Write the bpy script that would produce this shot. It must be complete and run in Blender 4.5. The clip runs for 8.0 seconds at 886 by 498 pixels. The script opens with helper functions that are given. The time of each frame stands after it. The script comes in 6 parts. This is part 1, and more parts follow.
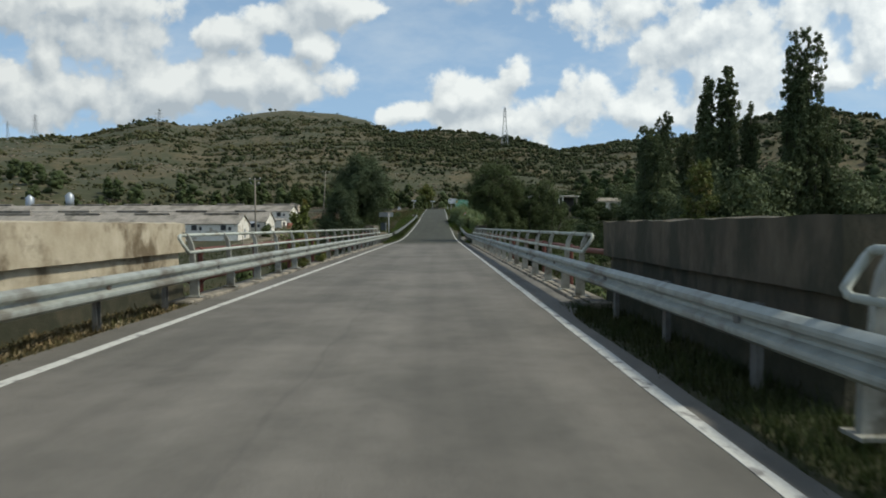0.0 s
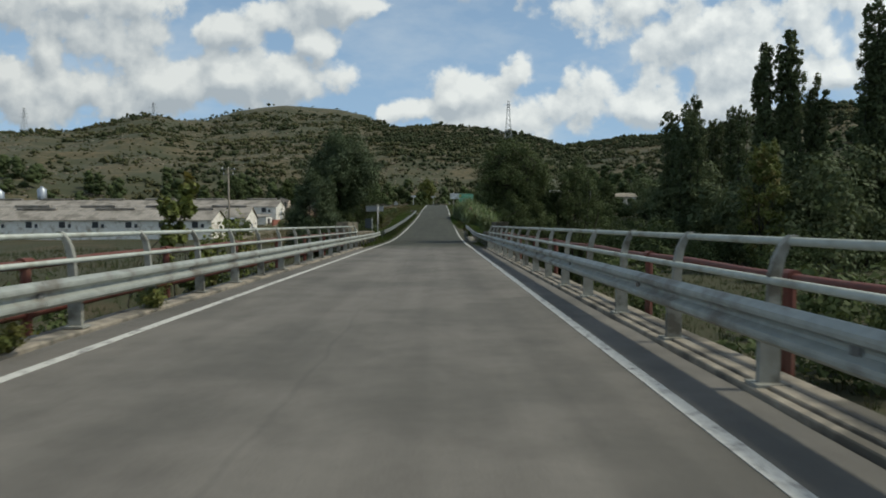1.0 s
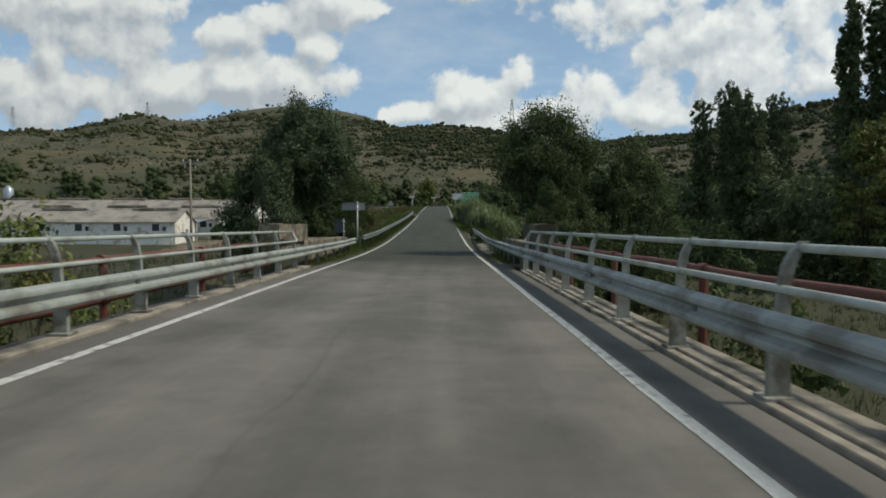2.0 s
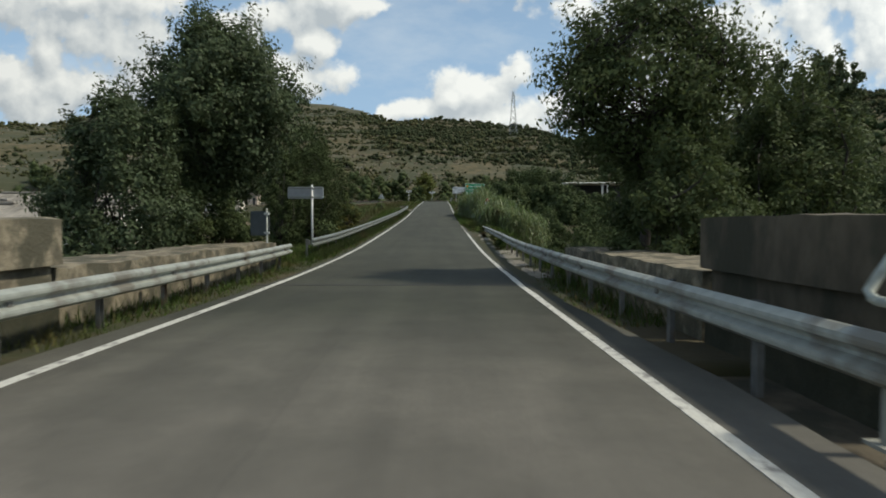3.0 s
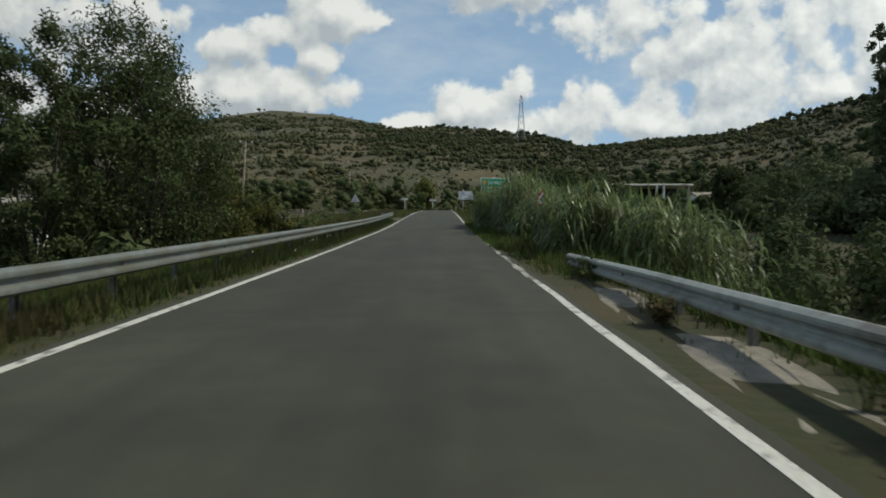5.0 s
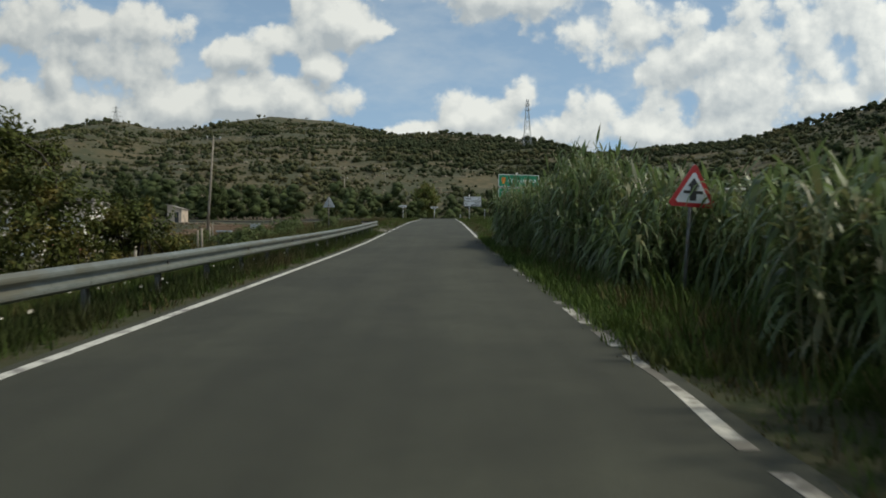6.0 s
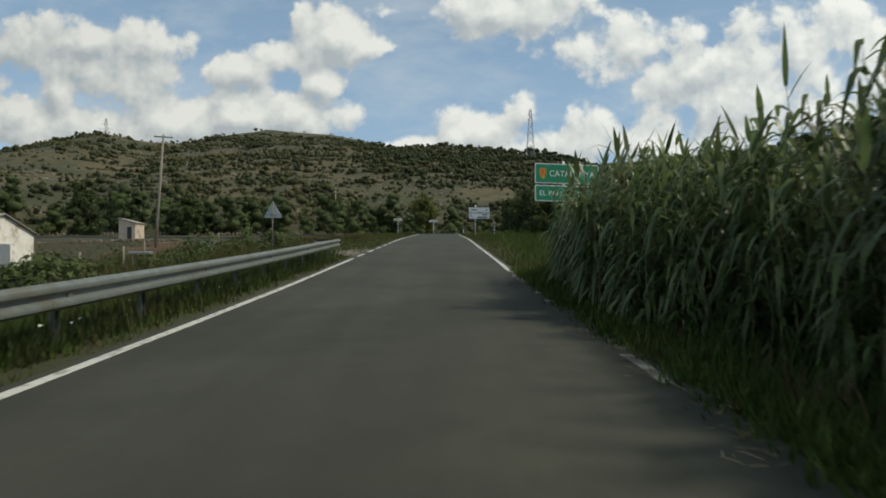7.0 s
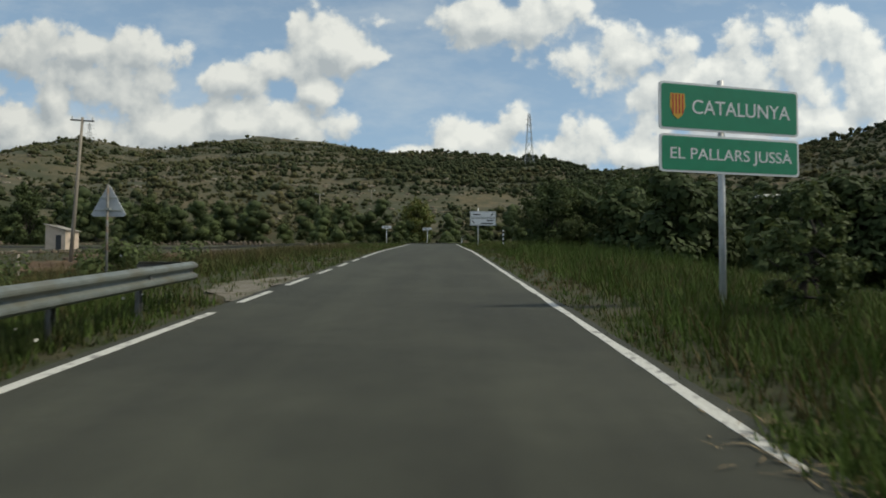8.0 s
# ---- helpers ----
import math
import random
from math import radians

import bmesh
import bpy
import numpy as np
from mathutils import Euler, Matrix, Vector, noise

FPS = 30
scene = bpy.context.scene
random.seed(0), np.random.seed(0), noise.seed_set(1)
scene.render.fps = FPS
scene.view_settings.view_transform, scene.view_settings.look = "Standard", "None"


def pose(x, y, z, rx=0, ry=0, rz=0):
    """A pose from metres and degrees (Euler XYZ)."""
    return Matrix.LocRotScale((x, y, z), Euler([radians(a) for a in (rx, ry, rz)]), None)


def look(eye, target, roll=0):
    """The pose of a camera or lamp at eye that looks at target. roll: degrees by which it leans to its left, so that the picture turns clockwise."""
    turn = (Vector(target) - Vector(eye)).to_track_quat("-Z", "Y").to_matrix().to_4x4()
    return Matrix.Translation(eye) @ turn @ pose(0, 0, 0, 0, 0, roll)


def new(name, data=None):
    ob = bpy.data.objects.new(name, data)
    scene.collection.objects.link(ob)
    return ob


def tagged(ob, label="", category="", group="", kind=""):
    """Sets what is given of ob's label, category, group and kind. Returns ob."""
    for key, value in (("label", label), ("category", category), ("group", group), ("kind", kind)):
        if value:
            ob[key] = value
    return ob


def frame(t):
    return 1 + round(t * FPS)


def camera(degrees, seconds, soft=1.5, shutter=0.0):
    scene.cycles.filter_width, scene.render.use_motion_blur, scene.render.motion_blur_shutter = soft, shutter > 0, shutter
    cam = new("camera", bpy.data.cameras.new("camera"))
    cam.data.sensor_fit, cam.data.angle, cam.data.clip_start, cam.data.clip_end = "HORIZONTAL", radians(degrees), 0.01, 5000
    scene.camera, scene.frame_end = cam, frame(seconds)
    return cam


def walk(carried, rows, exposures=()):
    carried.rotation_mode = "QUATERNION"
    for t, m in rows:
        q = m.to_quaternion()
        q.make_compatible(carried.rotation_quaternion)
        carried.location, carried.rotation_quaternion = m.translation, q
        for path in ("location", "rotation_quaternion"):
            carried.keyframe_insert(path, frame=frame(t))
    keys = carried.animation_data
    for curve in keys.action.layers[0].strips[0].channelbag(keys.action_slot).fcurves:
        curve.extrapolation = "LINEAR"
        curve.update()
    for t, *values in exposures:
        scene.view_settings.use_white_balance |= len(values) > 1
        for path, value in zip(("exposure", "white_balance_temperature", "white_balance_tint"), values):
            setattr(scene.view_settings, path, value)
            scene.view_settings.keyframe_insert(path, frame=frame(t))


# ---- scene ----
cam = camera(70.95, 8.0, soft=1.8, shutter=0.1)
PATH = [
    (0, 0.041, 0.000, 1.300, -0.385, -2.074, 0.136),
    (0.5, 0.026, 6.420, 1.302, -0.223, -2.368, -0.028),
    (1, 0.032, 13.420, 1.287, -0.279, -2.324, 0.055),
    (1.5, 0.099, 20.140, 1.300, -0.142, -1.976, -0.047),
    (3, -0.014, 41.888, 1.307, -0.310, -2.334, 0.028),
    (3.5, -0.068, 48.950, 1.243, -0.316, -2.258, -0.157),
    (4, -0.015, 56.248, 1.282, -0.519, -1.890, -0.290),
    (4.5, 0.001, 63.559, 1.359, -0.186, -1.382, 0.082),
    (6, -0.013, 85.731, 2.174, 0.130, -0.347, -0.165),
    (6.5, -0.120, 93.193, 2.509, 0.174, 0.618, 0.040),
    (7, -0.144, 100.621, 2.874, 0.118, 0.996, -0.029),
    (7.5, -0.199, 107.613, 3.215, -0.131, 0.934, 0.523),
    (8, -0.178, 114.707, 3.587, -0.339, 1.816, -0.084),
]
walk(cam, [(t, pose(x, y, z, 90 + pitch, roll, yaw)) for t, x, y, z, yaw, pitch, roll in PATH],
     [(0, 0.03, 6850, 3), (0.5, -0.08, 6850, 3), (1.5, -0.12, 6950, 3), (2.8, -0.02, 7050, 4), (3.0, 0.08, 7150, 4), (3.5, 0.58, 7250, 4), (4.0, 0.35, 7150, 3), (4.5, -0.12, 7100, 3), (6.0, -0.12, 7200, 3), (8.0, -0.1, 7300, 3)])

# ---- sky, sun ----
SUN_EL, SUN_AZ = radians(50), radians(95)   # azimuth from straight ahead towards the right


def build_world():
    w = bpy.data.worlds.new("sky")
    w.use_nodes = True
    scene.world = w
    nt = w.node_tree
    nt.nodes.clear()
    N = nt.nodes.new
    L = nt.links.new

    def math_node(op, a, b=None, c=None, clamp=False):
        n = N("ShaderNodeMath")
        n.operation, n.use_clamp = op, clamp
        for i, v in enumerate((a, b, c)):
            if v is None:
                continue
            if isinstance(v, (int, float)):
                n.inputs[i].default_value = v
            else:
                L(v, n.inputs[i])
        return n.outputs[0]

    sky = N("ShaderNodeTexSky")
    sky.sky_type = "NISHITA"
    sky.sun_disc = False
    sky.sun_elevation, sky.sun_rotation = SUN_EL, SUN_AZ
    sky.air_density, sky.dust_density, sky.ozone_density = 1.0, 0.6, 1.5
    co = N("ShaderNodeTexCoord")
    sep = N("ShaderNodeSeparateXYZ")
    L(co.outputs["Generated"], sep.inputs[0])
    yy = math_node("MAXIMUM", sep.outputs[1], 0.12)
    a = math_node("DIVIDE", sep.outputs[0], yy)
    e = math_node("DIVIDE", sep.outputs[2], yy)
    p = N("ShaderNodeCombineXYZ")
    L(a, p.inputs[0]), L(e, p.inputs[1])
    big = N("ShaderNodeTexNoise")
    big.inputs["Scale"].default_value, big.inputs["Detail"].default_value = 3.2, 8.0
    big.inputs["Roughness"].default_value = 0.6
    L(co.outputs["Generated"], big.inputs["Vector"])
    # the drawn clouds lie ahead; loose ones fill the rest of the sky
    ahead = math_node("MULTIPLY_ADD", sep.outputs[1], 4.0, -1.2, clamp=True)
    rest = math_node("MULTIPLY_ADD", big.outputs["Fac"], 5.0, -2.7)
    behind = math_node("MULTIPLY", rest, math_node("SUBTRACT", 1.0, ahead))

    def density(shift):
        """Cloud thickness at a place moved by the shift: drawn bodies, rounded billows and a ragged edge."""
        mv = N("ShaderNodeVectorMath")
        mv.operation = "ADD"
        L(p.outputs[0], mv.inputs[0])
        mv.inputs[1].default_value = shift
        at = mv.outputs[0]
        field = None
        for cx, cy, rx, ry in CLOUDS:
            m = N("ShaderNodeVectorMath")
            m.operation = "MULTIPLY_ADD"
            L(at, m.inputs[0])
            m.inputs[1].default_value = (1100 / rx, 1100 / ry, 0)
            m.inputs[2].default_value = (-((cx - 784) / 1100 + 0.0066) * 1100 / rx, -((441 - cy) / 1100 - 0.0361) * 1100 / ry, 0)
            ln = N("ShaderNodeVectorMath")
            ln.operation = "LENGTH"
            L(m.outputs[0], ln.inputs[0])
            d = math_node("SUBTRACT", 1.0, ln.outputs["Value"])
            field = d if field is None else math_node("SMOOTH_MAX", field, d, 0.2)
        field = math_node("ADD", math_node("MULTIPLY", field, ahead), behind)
        nz = N("ShaderNodeTexNoise")
        nz.inputs["Scale"].default_value, nz.inputs["Detail"].default_value, nz.inputs["Roughness"].default_value = 7.0, 9.0, 0.6
        L(at, nz.inputs["Vector"])
        wv = N("ShaderNodeVectorMath")
        wv.operation = "MULTIPLY_ADD"
        L(nz.outputs["Color"], wv.inputs[0])
        wv.inputs[1].default_value = (0.06, 0.06, 0)
        L(at, wv.inputs[2])
        vo = N("ShaderNodeTexVoronoi")
        vo.feature = "SMOOTH_F1"
        vo.inputs["Scale"].default_value, vo.inputs["Detail"].default_value, vo.inputs["Roughness"].default_value = 17.0, 2.0, 0.55
        vo.inputs["Smoothness"].default_value = 0.5
        L(wv.outputs[0], vo.inputs["Vector"])
        puff = math_node("MULTIPLY_ADD", vo.outputs["Distance"], -0.7, 0.58)
        rough = math_node("MULTIPLY_ADD", nz.outputs["Fac"], 3.4, -1.58)
        return math_node("ADD", math_node("ADD", field, rough), puff)

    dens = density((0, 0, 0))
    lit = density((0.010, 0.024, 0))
    wide = math_node("MULTIPLY_ADD", big.outputs["Fac"], 0.5, -0.25)
    ramp = N("ShaderNodeMapRange")
    ramp.interpolation_type = "SMOOTHSTEP"
    L(math_node("ADD", dens, wide), ramp.inputs[0])
    ramp.inputs[1].default_value, ramp.inputs[2].default_value = -0.08, 0.36
    # light tops and right edges, grey hollows and bases
    shade = math_node("MULTIPLY_ADD", math_node("SUBTRACT", dens, lit), 0.85, 0.4)
    deep = math_node("MULTIPLY_ADD", big.outputs["Fac"], -1.6, 0.95)
    shade = math_node("ADD", shade, math_node("MULTIPLY", deep, 0.5), clamp=True)
    col = N("ShaderNodeMixRGB")
    L(shade, col.inputs[0])
    col.inputs[1].default_value = (5.2, 5.9, 7.0, 1)
    col.inputs[2].default_value = (9.7, 10.1, 10.8, 1)
    # brighter towards the sun
    glow = N("ShaderNodeMapRange")
    L(a, glow.inputs[0])
    glow.inputs[1].default_value, glow.inputs[2].default_value, glow.inputs[3].default_value, glow.inputs[4].default_value = -0.7, 0.7, 0.86, 1.1
    sunny = N("ShaderNodeVectorMath")
    sunny.operation = "SCALE"
    L(col.outputs[0], sunny.inputs[0]), L(glow.outputs[0], sunny.inputs["Scale"])
    # thin haze whitens the low blue
    hz = N("ShaderNodeMixRGB")
    L(math_node("MULTIPLY_ADD", sep.outputs[2], -0.9, 0.8, clamp=True), hz.inputs[0])
    L(sky.outputs[0], hz.inputs[1])
    hz.inputs[2].default_value = (4.2, 6.5, 10.2, 1)
    # thin high veil
    vm = N("ShaderNodeMapping")
    vm.inputs["Scale"].default_value = (1.0, 2.4, 1.0)
    vm.inputs["Rotation"].default_value = (0, 0, 0.35)
    L(p.outputs[0], vm.inputs[0])
    vn = N("ShaderNodeTexNoise")
    vn.inputs["Scale"].default_value, vn.inputs["Detail"].default_value, vn.inputs["Roughness"].default_value = 4.0, 8.0, 0.6
    L(vm.outputs[0], vn.inputs["Vector"])
    veil = N("ShaderNodeMixRGB")
    L(math_node("MULTIPLY_ADD", vn.outputs["Fac"], 1.6, -0.72, clamp=True), veil.inputs[0])
    L(hz.outputs[0], veil.inputs[1])
    veil.inputs[2].default_value = (7.6, 8.4, 9.6, 1)
    mix = N("ShaderNodeMixRGB")
    L(ramp.outputs[0], mix.inputs[0])
    L(veil.outputs[0], mix.inputs[1])
    L(sunny.outputs[0], mix.inputs[2])
    bg = N("ShaderNodeBackground")
    bg.inputs["Strength"].default_value = 0.088
    L(mix.outputs[0], bg.inputs[0])
    out = N("ShaderNodeOutputWorld")
    L(bg.outputs[0], out.inputs[0])


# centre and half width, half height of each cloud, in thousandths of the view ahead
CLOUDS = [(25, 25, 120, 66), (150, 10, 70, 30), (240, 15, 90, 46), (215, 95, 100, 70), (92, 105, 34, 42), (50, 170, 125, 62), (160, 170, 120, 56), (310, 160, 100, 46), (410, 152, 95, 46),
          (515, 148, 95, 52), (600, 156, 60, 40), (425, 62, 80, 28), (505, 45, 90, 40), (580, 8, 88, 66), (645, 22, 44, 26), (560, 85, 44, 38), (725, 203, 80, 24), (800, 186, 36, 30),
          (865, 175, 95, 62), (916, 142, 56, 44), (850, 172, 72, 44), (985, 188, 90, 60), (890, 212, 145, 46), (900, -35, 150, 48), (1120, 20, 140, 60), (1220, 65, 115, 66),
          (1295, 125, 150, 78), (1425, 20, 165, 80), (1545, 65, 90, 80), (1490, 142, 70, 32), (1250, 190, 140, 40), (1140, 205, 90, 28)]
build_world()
sun = new("sun", bpy.data.lights.new("sun", "SUN"))
sun.data.energy, sun.data.angle, sun.data.color = 2.9, radians(4.5), (1.0, 0.95, 0.88)
sun.matrix_world = look((0, 0, 60), (-math.sin(SUN_AZ) * math.cos(SUN_EL), -math.cos(SUN_AZ) * math.cos(SUN_EL), 60 - math.sin(SUN_EL)))

# ---- materials ----


def surf(name, c1, c2, scale=3.0, c3=None, scale3=0.4, amount3=0.5, rough=0.85, metal=0.0, bump=0.0, bump_scale=40.0, stretch=(1, 1, 1), vary=0.0, translucent=0.0,
         sharp=(0.35, 0.65), spec=0.5):
    """Two tones by fine noise, a third by wide noise, fine relief, and a little change from object to object or leaf to leaf."""
    m = bpy.data.materials.new(name)
    m.use_nodes = True
    nt = m.node_tree
    N, L = nt.nodes.new, nt.links.new
    b = nt.nodes["Principled BSDF"]
    geo = N("ShaderNodeNewGeometry")
    mp = N("ShaderNodeMapping")
    mp.inputs["Scale"].default_value = stretch
    L(geo.outputs["Position"], mp.inputs[0])

    def noise_at(s, detail=6.0):
        n = N("ShaderNodeTexNoise")
        n.inputs["Scale"].default_value, n.inputs["Detail"].default_value, n.inputs["Roughness"].default_value = s, detail, 0.6
        L(mp.outputs[0], n.inputs["Vector"])
        return n.outputs["Fac"]

    def ramp(fac, lo, hi):
        r = N("ShaderNodeMapRange")
        L(fac, r.inputs[0])
        r.inputs[1].default_value, r.inputs[2].default_value = lo, hi
        return r.outputs[0]

    def mixed(fac, one, two):
        x = N("ShaderNodeMixRGB")
        L(fac, x.inputs[0])
        for i, v in ((1, one), (2, two)):
            if isinstance(v, tuple):
                x.inputs[i].default_value = (*v, 1)
            else:
                L(v, x.inputs[i])
        return x.outputs[0]

    col = mixed(ramp(noise_at(scale), *sharp), c1, c2)
    if c3:
        f = ramp(noise_at(scale3), 0.62 - amount3 * 0.3, 0.74 - amount3 * 0.3)
        col = mixed(f, col, c3)
    if vary:
        h = N("ShaderNodeHueSaturation")
        v = N("ShaderNodeMath")
        v.operation = "MULTIPLY_ADD"
        L(geo.outputs["Random Per Island"], v.inputs[0])
        v.inputs[1].default_value, v.inputs[2].default_value = 2 * vary, 1 - vary
        L(v.outputs[0], h.inputs["Value"])
        L(col, h.inputs["Color"])
        col = h.outputs[0]
    L(col, b.inputs["Base Color"])
    b.inputs["Roughness"].default_value, b.inputs["Metallic"].default_value = rough, metal
    b.inputs["Specular IOR Level"].default_value = spec
    if bump:
        bm_ = N("ShaderNodeBump")
        bm_.inputs["Strength"].default_value, bm_.inputs["Distance"].default_value = bump, 0.02
        L(noise_at(bump_scale, 3.0), bm_.inputs["Height"])
        L(bm_.outputs[0], b.inputs["Normal"])
    if translucent:
        tr = N("ShaderNodeBsdfTranslucent")
        L(col, tr.inputs["Color"])
        mx = N("ShaderNodeMixShader")
        mx.inputs[0].default_value = translucent
        out = nt.nodes["Material Output"]
        L(b.outputs[0], mx.inputs[1])
        L(tr.outputs[0], mx.inputs[2])
        L(mx.outputs[0], out.inputs["Surface"])
    return m


def asphalt_material():
    m = surf("asphalt", (0.135, 0.124, 0.106), (0.164, 0.151, 0.129), 55.0, (0.115, 0.107, 0.091), 0.35, 0.6, rough=0.9, bump=0.25, bump_scale=160.0)
    nt = m.node_tree
    N, L = nt.nodes.new, nt.links.new
    b = nt.nodes["Principled BSDF"]
    col = b.inputs["Base Color"].links[0].from_socket
    geo = N("ShaderNodeNewGeometry")
    sep = N("ShaderNodeSeparateXYZ")
    L(geo.outputs["Position"], sep.inputs[0])
    # darker, slightly greener tone from the end of the bridge onward
    r = N("ShaderNodeMapRange")
    L(sep.outputs[1], r.inputs[0])
    r.inputs[1].default_value, r.inputs[2].default_value = 44.5, 51.5
    r.inputs[4].default_value = 1.0
    # wheel tracks: long streaks along the road
    mp = N("ShaderNodeMapping")
    mp.inputs["Scale"].default_value = (1.1, 0.035, 1)
    L(geo.outputs["Position"], mp.inputs[0])
    st = N("ShaderNodeTexNoise")
    st.inputs["Scale"].default_value, st.inputs["Detail"].default_value = 1.3, 5.0
    L(mp.outputs[0], st.inputs["Vector"])
    sr = N("ShaderNodeMapRange")
    L(st.outputs["Fac"], sr.inputs[0])
    sr.inputs[1].default_value, sr.inputs[2].default_value, sr.inputs[3].default_value, sr.inputs[4].default_value = 0.35, 0.65, 0.84, 1.16
    hs = N("ShaderNodeHueSaturation")
    L(sr.outputs[0], hs.inputs["Value"])
    L(col, hs.inputs["Color"])
    dk = N("ShaderNodeMixRGB")
    dk.blend_type = "MULTIPLY"
    L(r.outputs[0], dk.inputs[0])
    L(hs.outputs[0], dk.inputs[1])
    dk.inputs[2].default_value = (0.295, 0.335, 0.27, 1)
    # a wandering lengthwise seam
    wob = N("ShaderNodeTexNoise")
    wob.inputs["Scale"].default_value, wob.inputs["Detail"].default_value = 0.6, 6.0
    L(geo.outputs["Position"], wob.inputs["Vector"])
    s1 = N("ShaderNodeMath")
    s1.operation = "MULTIPLY_ADD"
    L(wob.outputs["Fac"], s1.inputs[0])
    s1.inputs[1].default_value, s1.inputs[2].default_value = 0.35, 0.95
    s2 = N("ShaderNodeMath")
    s2.operation = "ADD"
    L(s1.outputs[0], s2.inputs[0]), L(sep.outputs[0], s2.inputs[1])
    s3 = N("ShaderNodeMath")
    s3.operation = "ABSOLUTE"
    L(s2.outputs[0], s3.inputs[0])
    s4 = N("ShaderNodeMapRange")
    L(s3.outputs[0], s4.inputs[0])
    s4.inputs[1].default_value, s4.inputs[2].default_value, s4.inputs[3].default_value, s4.inputs[4].default_value = 0.008, 0.035, 0.45, 0.0
    s5 = N("ShaderNodeMapRange")
    L(sep.outputs[1], s5.inputs[0])
    s5.inputs[1].default_value, s5.inputs[2].default_value, s5.inputs[3].default_value, s5.inputs[4].default_value = 52.0, 57.0, 0.3, 0.14
    s6 = N("ShaderNodeMath")
    s6.operation = "MULTIPLY"
    L(s4.outputs[0], s6.inputs[0]), L(s5.outputs[0], s6.inputs[1])
    sm = N("ShaderNodeMixRGB")
    L(s6.outputs[0], sm.inputs[0])
    L(dk.outputs[0], sm.inputs[1])
    sm.inputs[2].default_value = (0.035, 0.034, 0.032, 1)
    # worn patches and coarse stone
    worn = N("ShaderNodeTexNoise")
    worn.inputs["Scale"].default_value, worn.inputs["Detail"].default_value, worn.inputs["Roughness"].default_value = 1.7, 9.0, 0.72
    L(geo.outputs["Position"], worn.inputs["Vector"])
    wr = N("ShaderNodeMapRange")
    L(worn.outputs["Fac"], wr.inputs[0])
    wr.inputs[1].default_value, wr.inputs[2].default_value, wr.inputs[3].default_value, wr.inputs[4].default_value = 0.3, 0.7, 0.84, 1.16
    wh = N("ShaderNodeHueSaturation")
    L(wr.outputs[0], wh.inputs["Value"])
    L(sm.outputs[0], wh.inputs["Color"])
    L(wh.outputs[0], b.inputs["Base Color"])
    return m


ASPHALT = asphalt_material()
LINE = surf("worn_white_paint", (0.62, 0.62, 0.57), (0.47, 0.46, 0.42), 30.0, (0.2, 0.19, 0.18), 6.0, 0.3, rough=0.7)
LINE_OLD = surf("old_white_paint", (0.55, 0.53, 0.47), (0.36, 0.35, 0.3), 18.0, (0.14, 0.13, 0.11), 2.2, 0.75, rough=0.8)
GROUND = surf("dry_grass_ground", (0.046, 0.04, 0.016), (0.029, 0.038, 0.011), 2.2, (0.062, 0.049, 0.022), 0.16, 0.35, rough=1.0, bump=1.0, bump_scale=7.0)
CONCRETE = surf("stained_concrete", (0.52, 0.455, 0.34), (0.37, 0.31, 0.215), 2.4, (0.15, 0.112, 0.066), 1.3, 0.36, rough=0.95, bump=0.4, bump_scale=25.0, stretch=(1, 1, 0.8))
KERB = surf("pale_kerb_concrete", (0.34, 0.3, 0.235), (0.235, 0.205, 0.16), 5.0, (0.11, 0.1, 0.08), 1.2, 0.5, rough=0.95, bump=0.3, bump_scale=40.0)
STEEL = surf("galvanised_steel", (0.4, 0.42, 0.385), (0.3, 0.32, 0.29), 6.0, (0.2, 0.19, 0.16), 1.4, 0.4, rough=0.55, metal=0.2, bump=0.05, bump_scale=60.0)
STEEL_DARK = surf("weathered_steel", (0.2, 0.2, 0.19), (0.14, 0.14, 0.13), 8.0, (0.17, 0.11, 0.07), 3.0, 0.25, rough=0.65, metal=0.4)
RAIL_PAINT = surf("grey_green_paint", (0.47, 0.5, 0.45), (0.38, 0.41, 0.37), 9.0, (0.28, 0.28, 0.23), 2.0, 0.35, rough=0.55, metal=0.1)
RED_PIPE = surf("red_oxide_paint", (0.15, 0.04, 0.024), (0.1, 0.03, 0.02), 7.0, (0.14, 0.06, 0.04), 2.0, 0.35, rough=0.65)
ZINC = surf("sign_back_zinc", (0.5, 0.52, 0.54), (0.42, 0.44, 0.47), 6.0, rough=0.6)
ZINC_DULL = surf("dull_sign_back", (0.055, 0.068, 0.072), (0.042, 0.054, 0.058), 6.0, rough=0.6, metal=0.1)
POST_WHITE = surf("pale_grey_post", (0.62, 0.63, 0.63), (0.5, 0.51, 0.51), 9.0, rough=0.5, metal=0.2)
WHITE = surf("white_reflective_sheet", (0.75, 0.76, 0.76), (0.68, 0.69, 0.7), 5.0, rough=0.4)
GREEN = surf("green_reflective_sheet", (0.005, 0.2, 0.1), (0.006, 0.23, 0.115), 4.0, rough=0.4)
RED = surf("red_reflective_sheet", (0.5, 0.02, 0.02), (0.42, 0.018, 0.018), 5.0, rough=0.4)
YELLOW = surf("yellow_sheet", (0.7, 0.42, 0.05), (0.62, 0.36, 0.04), 5.0, rough=0.4)
BLACK = surf("black_sheet", (0.02, 0.02, 0.02), (0.03, 0.03, 0.03), 5.0, rough=0.5)
WHITEWASH = surf("peeling_whitewash", (0.82, 0.8, 0.74), (0.7, 0.66, 0.58), 1.6, (0.46, 0.4, 0.31), 0.9, 0.3, rough=0.95, bump=0.2, bump_scale=12.0)
